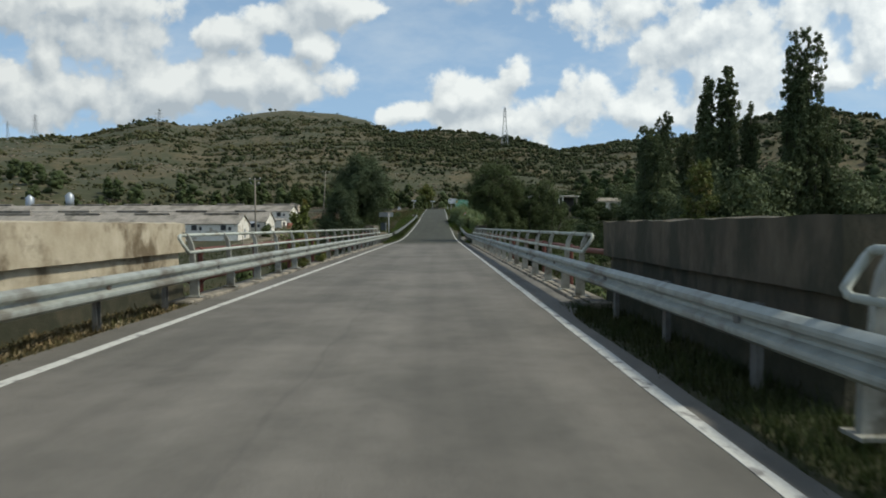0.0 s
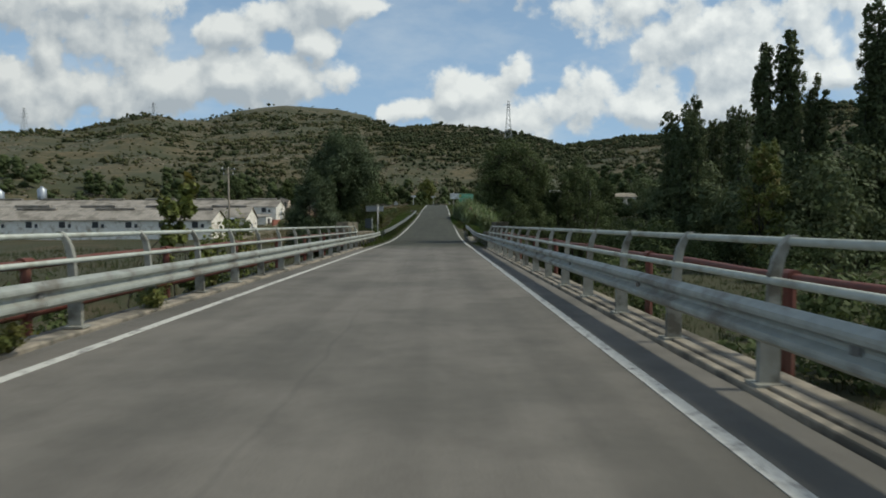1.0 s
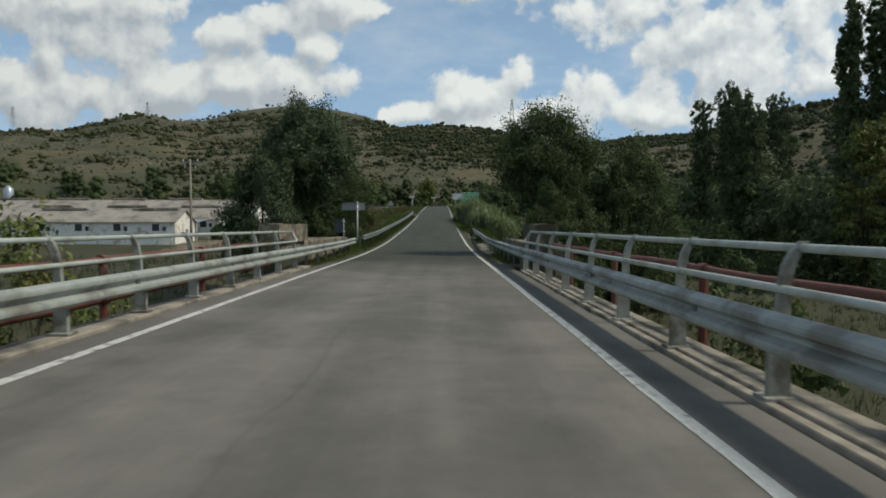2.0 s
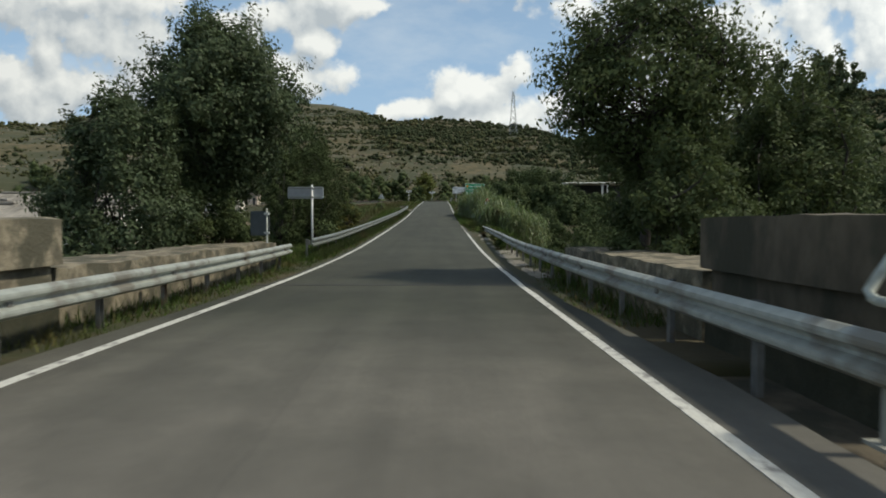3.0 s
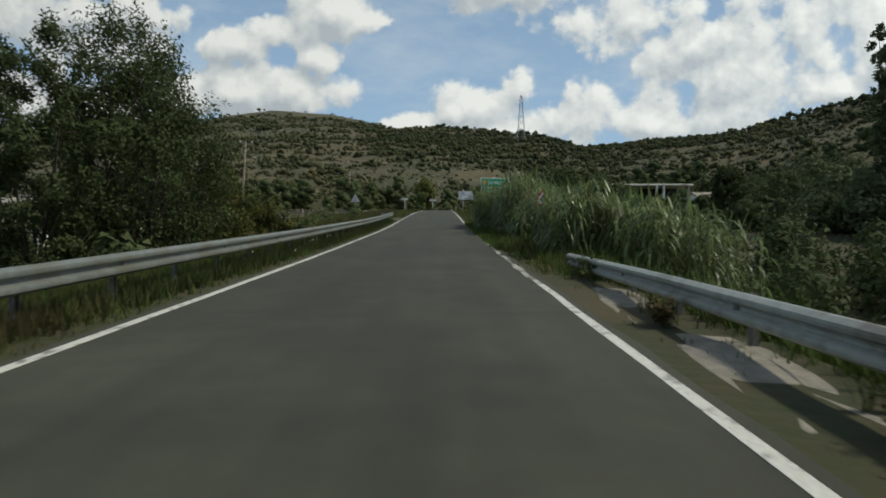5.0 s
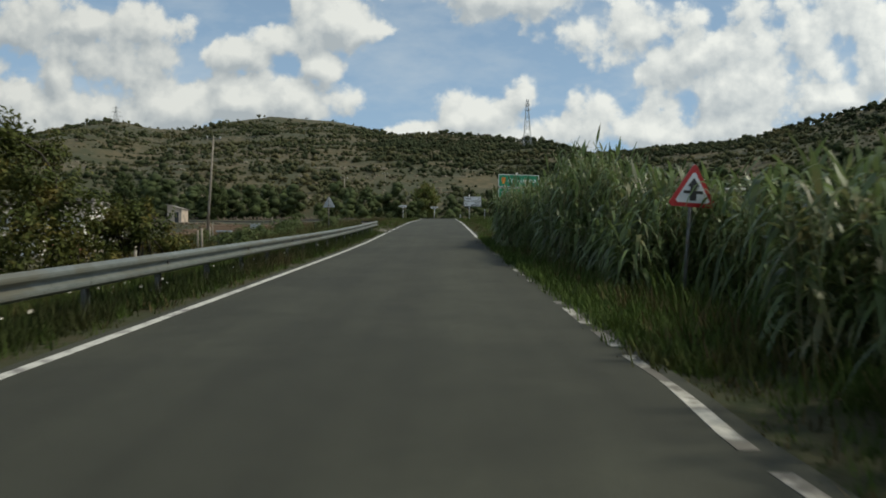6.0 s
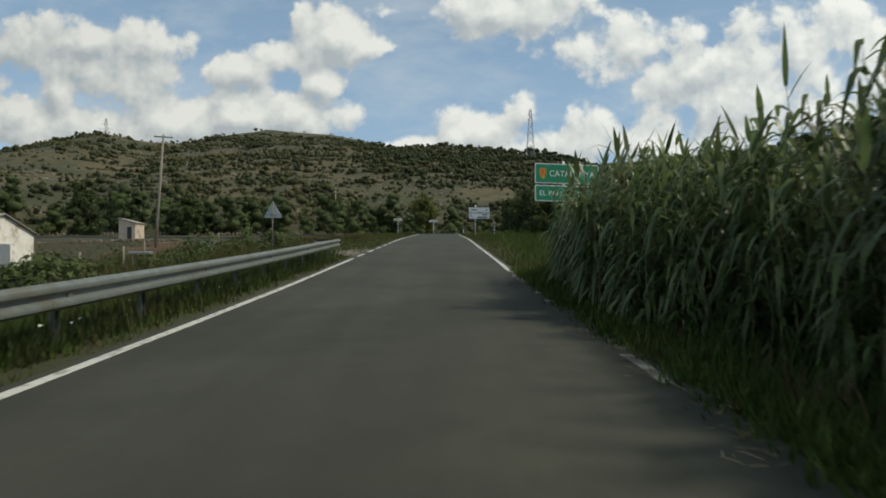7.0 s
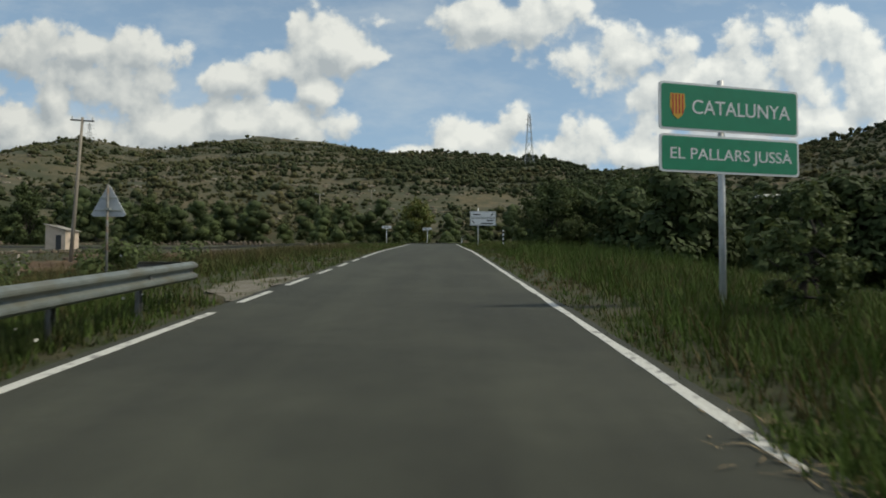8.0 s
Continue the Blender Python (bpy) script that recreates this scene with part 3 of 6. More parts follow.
tagged(part("road_line", strip("l", -3.66, -3.53, 142.5, 186, 0.005, LINE, thick=0.004), LINE), "white painted edge line running to the junction", "road marking", kind="structure")
tagged(part("road_line", strip("l", 1.68, 1.8, -60, 82, 0.005, LINE, thick=0.004, wobble=0.03), LINE), "white painted edge line, slightly worn", "road marking", kind="structure")
for a, c in ((82.0, 88.9), (89.2, 91.6), (92.0, 92.9), (93.3, 94.6), (95.0, 95.3), (96.4, 96.7), (98.2, 98.5), (99.4, 99.6), (100.3, 101.7), (105.9, 107.1), (111.6, 111.9), (112.9, 113.2), (115.3, 116.1), (116.6, 117.6)):
    tagged(part("road_line_fragment", strip("l", 1.67, 1.79, a, c, 0.005, LINE_OLD, step=0.25, thick=0.004, wobble=0.09), LINE_OLD), "worn fragment of white edge line half buried by weeds", "road marking", kind="structure")
tagged(part("road_line", strip("l", 1.68, 1.8, 118, 186, 0.005, LINE, step=0.4, thick=0.004, wobble=0.035), LINE), "white painted edge line running to the junction", "road marking", kind="structure")
joint = strip("j", -3.95, 2.0, 55.2, 55.42, 0.004, BLACK, step=0.1, thick=0.003, wobble=0.1)
JOINT = surf("bitumen_patch", (0.026, 0.026, 0.023), (0.036, 0.035, 0.031), 9.0, rough=0.85)
tagged(part("road_joint", joint, JOINT), "thin dark bitumen joint across the road", "road marking", kind="structure")

# kerbs of the bridge
kl = Build()
kl.box(-4.62, -4.2, 10.6, 47.6, -0.12, 0.03, 0.02)
tagged(part("kerb", kl, KERB), "low pale concrete kerb under the bridge railing", "kerb", kind="structure")
kr = Build()
for x0, x1, z in ((2.4, 2.5, 0.04), (2.52, 2.66, 0.06), (2.68, 2.9, 0.05)):
    kr.box(x0, x1, 10.0, 45.2, -0.12, z, 0.01)
tagged(part("kerb", kr, KERB), "ribbed pale concrete kerb under the bridge railing", "kerb", kind="structure")


def rough_wall(x0, x1, y0, y1, z0, z1, wear=0.014):
    """A cast wall with worn, uneven faces and edges."""
    b = Build()
    zs = np.linspace(z0, z1, max(3, int((z1 - z0) / 0.3) + 1)) if z1 - z0 < 2 else np.array([z0, -0.3, 0.0, 0.3, 0.6, z1])
    prof = [(x0, z) for z in zs] + [(x0 * 0.67 + x1 * 0.33, z1 + 0.012), (x0 * 0.33 + x1 * 0.67, z1 + 0.012)] + [(x1, z) for z in zs[::-1]]
    n = max(3, int((y1 - y0) / 0.3))
    rings = []
    for k, y in enumerate(np.linspace(y0, y1, n + 1)):
        ring = []
        for px, pz in prof:
            q = wear * (2.0 if pz > z1 - 0.05 else 1.0)
            ring.append((px + q * noise.noise((px * 5, y * 2.3, pz * 2.3)), y + q * noise.noise((px * 3, y, pz * 3 + 9)), pz + q * noise.noise((px * 4 + 5, y * 2.1, pz))))
        rings.append(ring)
    b.loft(rings)
    return b


def parapet(x_face, side, y0, y1, top=1.32, skin=None, label="stained concrete parapet wall with an overhanging top band"):
    """A wall beside the road: a thick top band over a recessed lower wall. side: +1 when its road face looks to +x."""
    t = thing("parapet_wall", label, "wall", kind="structure")
    o = -side
    xa, xb = sorted((x_face, x_face + o * 0.62))
    part("band", rough_wall(xa, xb, y0, y1, 0.8, top + 0.05), skin or CONCRETE, t)
    xa, xb = sorted((x_face + o * 0.1, x_face + o * 0.55))
    part("lower_wall", rough_wall(xa, xb, y0 + 0.08, y1 - 0.08, -4.8, 0.79), skin or CONCRETE, t)
    # an added near-black strip covers the wall's lowest 0.36 m
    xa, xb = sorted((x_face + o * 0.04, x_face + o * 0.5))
    part("foot_strip", rough_wall(xa, xb, y0 + 0.04, y1 - 0.04, -0.4, 0.36, 0.02), FOOT_DARK, t, "near-black strip added along the foot of the wall")
    return t


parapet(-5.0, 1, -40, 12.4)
# right-hand wall faces turned from the sun are coloured darker for their shade
parapet(2.86, -1, 4.3, 10.6, skin=SHADED_CONCRETE, label="stained concrete parapet wall, darkened for shade, with an overhanging top band")
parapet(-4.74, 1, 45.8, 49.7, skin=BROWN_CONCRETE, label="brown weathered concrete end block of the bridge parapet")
parapet(2.98, -1, 45.8, 49.0, skin=SHADED_CONCRETE, label="stained concrete end block of the bridge parapet, darkened for shade")
for x0, x1, a, c in ((-6.4, -4.9, 49.8, 60.5), (3.05, 4.4, 49.1, 57.0)):
    tagged(part("low_wall", rough_wall(x0, x1, a, c, -2.0, 0.74, 0.03), BROWN_CONCRETE), "low crumbling concrete wing wall among weeds", "wall", kind="structure")

# ---- railings and guardrails ----


def rail_post_mesh(side):
    """A flat upright that curves away from the road near its top. side: +1 curves towards +x."""
    b = Build()
    rings = []
    for z, x, w in ((0.0, 0, 0.08), (0.3, 0, 0.078), (0.5, 0.0, 0.072), (0.6, 0.025, 0.046), (0.84, 0.035, 0.042), (0.97, 0.06, 0.04), (1.07, 0.105, 0.036), (1.15, 0.17, 0.03)):
        x *= side
        rings.append([(x - w, -0.03, z), (x + w, -0.03, z), (x + w, 0.03, z), (x - w, 0.03, z)])
    b.loft(rings)
    b.box(-0.13, 0.13, -0.1, 0.1, -0.01, 0.015)
    return b.mesh("post", POST_STEEL)


def railing(x, side, y0, y1, posts, lead_in=True, lead_out=True):
    t = thing("bridge_railing", "grey painted steel bridge railing with two tubes and curved posts", "railing", "bridge railings", at=(x, y0, 0.05))
    me = rail_post_mesh(side)
    n = len(posts)
    for y in posts:
        part("post", me, None, t).location = (0, y - y0, 0)
    top, mid = (side * 0.15, 1.1), (side * 0.01, 0.8)
    a, c = posts[0] - y0, posts[-1] - y0
    part("top_rail", Build().tube([(top[0], a - (0.21 if lead_in else 0), top[1]), (top[0], c + (0.21 if lead_out else 0), top[1])], 0.034, 10), RAIL_PAINT, t, smooth=True)
    part("mid_rail", Build().tube([(mid[0], a - (0.21 if lead_in else 0), mid[1]), (mid[0], c + (0.21 if lead_out else 0), mid[1])], 0.032, 10), RAIL_PAINT, t, smooth=True)
    for on, y, s in ((lead_in, a, -1), (lead_out, c, 1)):
        if on:
            pts = [(top[0], y + s * 0.2, top[1]), (top[0], y + s * 0.25, top[1] - 0.012), (top[0] * 0.95, y + s * 0.285, top[1] - 0.05), (side * 0.08, y + s * 0.295, 0.95), (mid[0], y + s * 0.285, mid[1] + 0.05), (mid[0], y + s * 0.25, mid[1] + 0.012), (mid[0], y + s * 0.2, mid[1])]
            part("end_hoop", Build().tube(pts, 0.033, 8), RAIL_PAINT, t, smooth=True)
    return t


STEP = 1.94
railing(-4.36, -1, 11.2, 46.2, [11.2 + STEP * i for i in range(19)])
railing(2.56, 1, 11.05, 46.2, [11.05] + [10.4 + STEP * i for i in range(1, 19)])
railing(2.62, 1, -12.0, 3.9, [3.65 - STEP * i for i in range(8)][::-1], lead_in=False)


def pipe_fence(x, y0, y1, heights, label):
    t = thing("pipe_fence", label, "fence", "red pipe fences", at=(x, y0, 0))
    n = int((y1 - y0) / 3.9)
    for z in heights:
        part("pipe", Build().tube([(0, y - 0, z + 0.015 * math.sin(y * 1.3)) for y in np.linspace(0, y1 - y0, 24)], 0.055, 8), RED_PIPE, t, smooth=True)
    me = Build().tube([(0, 0, -0.9), (0, 0, max(heights) + 0.03)], 0.06, 8).mesh("post", RED_PIPE)
    col = Build().tube([(0, -0.09, 0), (0, 0.09, 0)], 0.08, 10).mesh("collar", RED_PIPE)
    for i in range(n + 1):
        y = i * 3.9 + 0.6
        p = part("post", me, None, t)
        p.location = (0, y, 0)
        for z in heights:
            part("collar", col, None, p).location = (0, 0, z)
    arm = Build().box(-0.05, 0.05, -0.06, 0.06, -0.5, -0.4)
    for i in range(0, n + 1):
        part("bracket", Build().box(min(0, -x * 0.16), max(0, -x * 0.16), i * 3.9 + 0.55, i * 3.9 + 0.65, -0.62, -0.52), RED_PIPE, t)
    return t


pipe_fence(3.3, 10.8, 45.7, (0.78, 0.32), "rust-red painted pipe fence outside the bridge railing")
pipe_fence(-5.02, 12.6, 45.7, (0.8, 0.2), "rust-red painted pipe fence outside the bridge railing")

W = [(0.0, -0.155), (0.022, -0.15), (0.078, -0.112), (0.082, -0.085), (0.078, -0.058), (0.008, -0.02), (0.0, 0.0), (0.008, 0.02), (0.078, 0.058), (0.082, 0.085), (0.078, 0.112), (0.022, 0.15), (0.0, 0.155)]


def guardrail(label, y0, y1, x_of, top_of, side, first=4.0, posts=True, buried=True, steel=None):
    """A W-beam rail: lapped beams of 4 m on posts. side: +1 when its face looks to +x; x_of and top_of give its line."""
    t = thing("guardrail", label, "guardrail", "guardrails", at=(x_of(y0), y0, road_z(y0)))
    ox, oz = x_of(y0), road_z(y0)

    def ring(y, out=0.0):
        x, z = x_of(y) - ox, top_of(y) - 0.155 - oz
        front = [(x + side * (u + out), y - y0, z + w) for u, w in W]
        back = [(x + side * (u + out - 0.006), y - y0, z + w * 0.985) for u, w in W[::-1]]
        return front + back

    y, joints = y0, []
    nxt = y0 + first
    bolt = Build()
    bolt.box(-0.012, 0.012, -0.045, 0.045, -0.05, 0.05, 0.008)
    bolt_me = bolt.mesh("splice_plate", STEEL_DARK)
    k = 0
    while y < y1 - 0.3:
        e = min(nxt, y1)
        b = Build()
        ys = list(np.linspace(y, min(e + 0.16, y1), 5))
        b.loft([ring(q, 0.004 * (k % 2)) for q in ys])
        part("beam", b, steel or STEEL, t)
        if e < y1 - 0.5:
            part("splice_plate", bolt_me, None, t).location = (x_of(e) - ox + side * 0.02, e - y0, top_of(e) - 0.155 - oz)
            joints.append(e)
        y, nxt, k = e, e + 4.0, k + 1
    pb = Build()
    pts = [(-0.03, -0.05), (0.03, -0.05), (0.03, -0.04), (-0.02, -0.04), (-0.02, 0.04), (0.03, 0.04), (0.03, 0.05), (-0.03, 0.05)]
    pb.loft([[(px, py, z) for px, py in pts] for z in (-1.1, -0.02)])
    pme = pb.mesh("post", STEEL_DARK)
    sp = Build().box(-0.05, 0.05, -0.045, 0.045, -0.22, -0.06, 0.01).mesh("spacer", STEEL_DARK)
    q = y0 + first - 4.0
    while q < y1 + 0.1:
        if q > y0 - 0.1 and not 10.4 < q < 46.8:
            px = x_of(q) - ox - side * 0.09
            p = part("post", pme, None, t)
            p.location = (px - side * 0.06, q - y0, top_of(q) - oz)
            part("spacer", sp, None, p).location = (side * 0.07, 0, 0)
        q += 2.0
    return t


guardrail("long galvanised guardrail with weathered lapped beams along the bridge", -14.0, 60.7, lambda y: float(np.interp(y, [46, 60.7], [-4.22, -4.55])), lambda y: road_z(y) + float(np.interp(y, [-5, 46, 60.7], [0.68, 0.68, 0.68])), 1, first=2.0)
guardrail("galvanised guardrail rising beside the grassy bank", 63.6, 125.0, lambda y: float(np.interp(y, [63, 100, 125], [-4.5, -4.4, -4.3])), lambda y: road_z(y) + 0.72, 1, steel=STEEL_OLD)
guardrail("galvanised guardrail curving off past the bridge, its end low in weeds", -14.0, 85.6, lambda y: float(np.interp(y, [-10, 47, 60, 72, 85.6], [2.47, 2.48, 2.62, 2.85, 3.02])), lambda y: road_z(y) + float(np.interp(y, [-5, 58, 70, 80, 85.6], [0.7, 0.7, 0.64, 0.45, 0.3])), -1, first=3.0)

wing = Build()
rings = []
for a in np.linspace(0, radians(150), 9):
    px, py = -4.82 + 0.52 * math.cos(a), 125.0 + 0.62 * math.sin(a)
    z = road_z(125) + 0.57
    nx, ny = math.cos(a), math.sin(a)
    rings.append([(px + nx * u, py + ny * u, z + w) for u, w in W] + [(px + nx * (u - 0.006), py + ny * (u - 0.006), z + w * 0.985) for u, w in W[::-1]])
wing.loft(rings)
# steel darker than the beams stands in for shade on this piece
tagged(part("rail_terminal", wing, STEEL_DARK), "turned-back end piece of the guardrail, darkened for shade", "guardrail")

# ---- signs ----


def panel_outline(w, h, r=0.05, n=4):
    pts = []
    for cx, cz, a0 in ((w / 2 - r, h / 2 - r, 0), (-w / 2 + r, h / 2 - r, 90), (-w / 2 + r, -h / 2 + r, 180), (w / 2 - r, -h / 2 + r, 270)):
        for i in range(n + 1):
            a = radians(a0 + 90 * i / n)
            pts.append((cx + r * math.cos(a), cz + r * math.sin(a)))
    return pts


def glyphs(text, size):
    cu = bpy.data.curves.new("letter", "FONT")
    cu.body, cu.size, cu.align_x, cu.align_y, cu.extrude = text, size, "LEFT", "CENTER", 0.002
    ob = new("letter", cu)
    bpy.context.view_layer.update()
    me = bpy.data.meshes.new_from_object(ob.evaluated_get(bpy.context.evaluated_depsgraph_get()))
    bpy.data.objects.remove(ob)
    return me, max(v.co.x for v in me.vertices)


def letters(text, height, material, parent, at, width):
    """Each letter is a part of its own."""
    size = height * 1.38
    s = width / glyphs(text, size)[1]
    for i, ch in enumerate(text):
        if ch == " ":
            continue
        me, own = glyphs(ch, size)
        shift = glyphs(text[:i + 1], size)[1] - own
        me.materials.clear()
        me.materials.append(material)
        for v in me.vertices:
            v.co = ((v.co.x + shift) * s, -v.co.z, v.co.y)
        part("letter", me, None, parent).location = at


def town_sign():
    x, y = 4.55, 124.95
    z = land(x, y)
    t = thing("place_name_sign", "green place-name sign with two white-lettered panels on a grey post", "road sign", at=(x, y, z))
    t.rotation_euler = (0, 0, radians(14))
    part("post", Build().tube([(0, 0.07, -0.4), (0, 0.07, 6.74 - z)], 0.055, 12), POST_WHITE, t, smooth=True)
    lean, w = 0.12, 2.7
    for zc, h, text, tx, tw in ((6.24 - z, 0.78, "CATALUNYA", -0.76, 1.93), (5.47 - z, 0.62, "EL PALLARS JUSSÀ", -1.18, 2.38)):
        p = part("panel", Build().prism([(a + lean, b + zc) for a, b in panel_outline(w, h, 0.06)], -0.03, 0.0), WHITE, t, "white-edged green panel")
        part("face", Build().prism([(a + lean, b + zc) for a, b in panel_outline(w - 0.07, h - 0.07, 0.05)], -0.034, -0.03), GREEN, p)
        letters(text, h * 0.31, WHITE, p, (lean + tx, -0.036, zc - 0.01), tw)
        part("bracket", Build().box(-0.09, 0.09, 0.0, 0.13, zc - 0.08, zc + 0.08, 0.01), STEEL, p)
        if text == "CATALUNYA":
            sh = [(-0.13, 0.2), (0.13, 0.2), (0.14, -0.02), (0.08, -0.16), (0, -0.22), (-0.08, -0.16), (-0.14, -0.02)]
            em = part("emblem", Build().prism([(a + lean - 1.02, b + zc) for a, b in sh], -0.039, -0.034), YELLOW, p, "yellow shield with red stripes")
            for k in range(4):
                part("stripe", Build().box(lean - 1.02 - 0.1 + k * 0.06, lean - 1.02 - 0.075 + k * 0.06, -0.043, -0.039, zc - 0.13, zc + 0.19), RED, em)


town_sign()


def triangle(w, r=0.06):
    h = w * 0.88
    return [(-w / 2 + r, 0), (w / 2 - r, 0), (w / 2 - r * 0.2, r * 0.9), (r * 0.7, h - r * 0.6), (0, h), (-r * 0.7, h - r * 0.6), (-w / 2 + r * 0.2, r * 0.9)]


def warning_sign(x, y, z_low, w, facing, label, post_down=3.0, lean=0.0):
    """facing: -1 shows its face to the bridge, +1 its zinc back."""
    z = land(x, y)
    t = thing("warning_sign", label, "road sign", at=(x, y, z))
    t.rotation_euler = (0, radians(lean), 0)
    zl = z_low - z
    part("post", Build().tube([(0, -0.06 * facing, -0.5), (0, -0.06 * facing, zl + w * 0.9)], 0.03, 10), STEEL_DARK, t, smooth=True)
    plate = Build().prism([(a, b + zl) for a, b in triangle(w)], -0.012, 0.012)
    p = part("plate", plate, RED if facing < 0 else ZINC, t)
    if facing < 0:
        k = 0.72
        part("field", Build().prism([(a * k, b * k + zl + w * 0.085) for a, b in triangle(w)], -0.016, -0.012), WHITE, p, "white field")
        part("symbol", Build().box(-0.055, 0.055, -0.021, -0.016, zl + w * 0.13, zl + w * 0.42), BLACK, p)
        part("symbol", Build().box(-0.16, 0.16, -0.0215, -0.0165, zl + w * 0.27, zl + w * 0.335), BLACK, p)
        part("symbol", Build().prism([(-0.1, zl + w * 0.42), (0.1, zl + w * 0.42), (0, zl + w * 0.6)], -0.021, -0.016), BLACK, p)
    else:
        for k in (0.15, 0.5):
            part("rib", Build().box(-w * 0.36 * (1.2 - k), w * 0.36 * (1.2 - k), -0.03, -0.012, zl + w * k, zl + w * k + 0.03), STEEL, p)
        part("clamp", Build().box(-0.06, 0.06, -0.1, -0.012, zl + w * 0.18, zl + w * 0.24), STEEL, p)


warning_sign(3.95, 96.0, 2.82, 0.8, -1, "red-edged triangular crossroads warning sign on a post in the reeds", lean=4)
warning_sign(-8.2, 129.8, 4.84, 0.86, 1, "grey zinc back of a triangular warning sign on a steel post")


def back_sign(x, y, w, h, top, post_x, label, yaw=0.0, back=None, post=None, thick=0.045):
    z = land(x, y)
    t = thing("road_sign_back", label, "road sign", at=(x, y, z))
    t.rotation_euler = (0, 0, radians(yaw))
    zc = top - h / 2 - z
    p = part("panel", Build().prism([(a, b + zc) for a, b in panel_outline(w, h, 0.05)], 0.0, 0.03), back or ZINC, t)
    for s in (1, -1):
        part("rib", Build().box(-w / 2 + 0.03, w / 2 - 0.03, -0.03, 0.0, zc + s * h * 0.38 - 0.025, zc + s * h * 0.38 + 0.025), back or STEEL, p)
    part("post", Build().tube([(post_x, -0.08, -0.5), (post_x, -0.08, top - z + 0.08)], thick, 10), post or POST_WHITE, t, smooth=True)
    for s in (1, -1):
        part("clamp", Build().box(post_x - 0.07, post_x + 0.07, -0.13, -0.03, zc + s * h * 0.38 - 0.03, zc + s * h * 0.38 + 0.03), STEEL, p)


back_sign(-5.75, 68.6, 1.55, 0.5, 2.88, 0.3, "blue-grey back of a wide road sign on a white post", yaw=-4)
back_sign(-5.3, 60.2, 0.6, 0.72, 1.68, 0.27, "blue-grey back of a small square road sign", yaw=-12, back=ZINC_DULL, post=STEEL, thick=0.026)


def direction_board():
    x, y = 3.95, 173.6
    z = land(x, y)
    t = thing("direction_board", "white two-panel direction board on a pale post", "road sign", at=(x, y, z))
    top = 9.05 - z
    part("post", Build().tube([(-0.45, 0.07, -0.5), (-0.45, 0.07, top + 0.28)], 0.06, 10), POST_WHITE, t, smooth=True)
    for k, (h, zc) in enumerate(((0.62, top - 0.32), (0.68, top - 1.02))):
        p = part("panel", Build().prism([(a, b + zc) for a, b in panel_outline(2.45, h, 0.05)], -0.03, 0.0), WHITE, t)
        part("border", Build().prism([(a, b + zc) for a, b in panel_outline(2.36, h - 0.08, 0.05)], -0.033, -0.03), BLACK, p)
        part("face", Build().prism([(a, b + zc) for a, b in panel_outline(2.3, h - 0.13, 0.05)], -0.037, -0.033), WHITE, p)
        # unreadable place names
        bars = ((-0.95, -0.25, 0.0),) if k == 0 else ((0.35, 1.0, 0.12), (-0.2, 0.95, -0.15))
        for a, c, dz in bars:
            part("writing", Build().box(a, c, -0.04, -0.037, zc + dz - 0.06, zc + dz + 0.06), BLACK, p)
        ax = 0.85 if k == 0 else -0.9
        s = 1 if k == 0 else -1
        part("arrow", Build().prism([(ax - 0.14 * s, zc - 0.12), (ax - 0.06 * s, zc - 0.14), (ax + 0.1 * s, zc + 0.02), (ax + 0.16 * s, zc + 0.16), (ax + 0.02 * s, zc + 0.1)], -0.041, -0.037), BLACK, p)


direction_board()


def pointer_sign(x, y, top, s):
    z = land(x, y)
    t = thing("arrow_sign", "small white arrow-shaped direction sign on a white post", "road sign", "arrow signs", at=(x, y, z))
    zc = top - z - 0.2
    part("post", Build().tube([(0, 0.06, -0.5), (0, 0.06, zc + 0.2)], 0.06, 10), POST_WHITE, t, smooth=True)
    p = part("panel", Build().prism([(-0.75 * s, zc - 0.2), (0.55 * s, zc - 0.2), (0.85 * s, zc), (0.55 * s, zc + 0.2), (-0.75 * s, zc + 0.2)], -0.03, 0.0), WHITE, t)
    part("writing", Build().box(-0.5, 0.35, -0.034, -0.03, zc - 0.05, zc + 0.05), BLACK, p)


pointer_sign(-8.4, 211.5, 10.25, -1)
pointer_sign(-2.1, 214.0, 10.15, 1)


def marker_post(x, y, h, label, striped):
    t = thing("marker_post", label, "marker post", at=(x, y, land(x, y)))
    part("post", Build().box(-0.06, 0.06, -0.04, 0.04, -0.3, h, 0.02), POST_WHITE, t)
    if striped:
        for k in range(3):
            part("band", Build().box(-0.066, 0.066, -0.046, 0.046, h - 0.3 - 0.36 * k, h - 0.14 - 0.36 * k), BLACK, t)


marker_post(5.3, 168.0, 1.5, "black and white striped verge marker post", True)
marker_post(2.9, 200.0, 1.1, "white verge marker post by the junction", False)

# ---- buildings ----


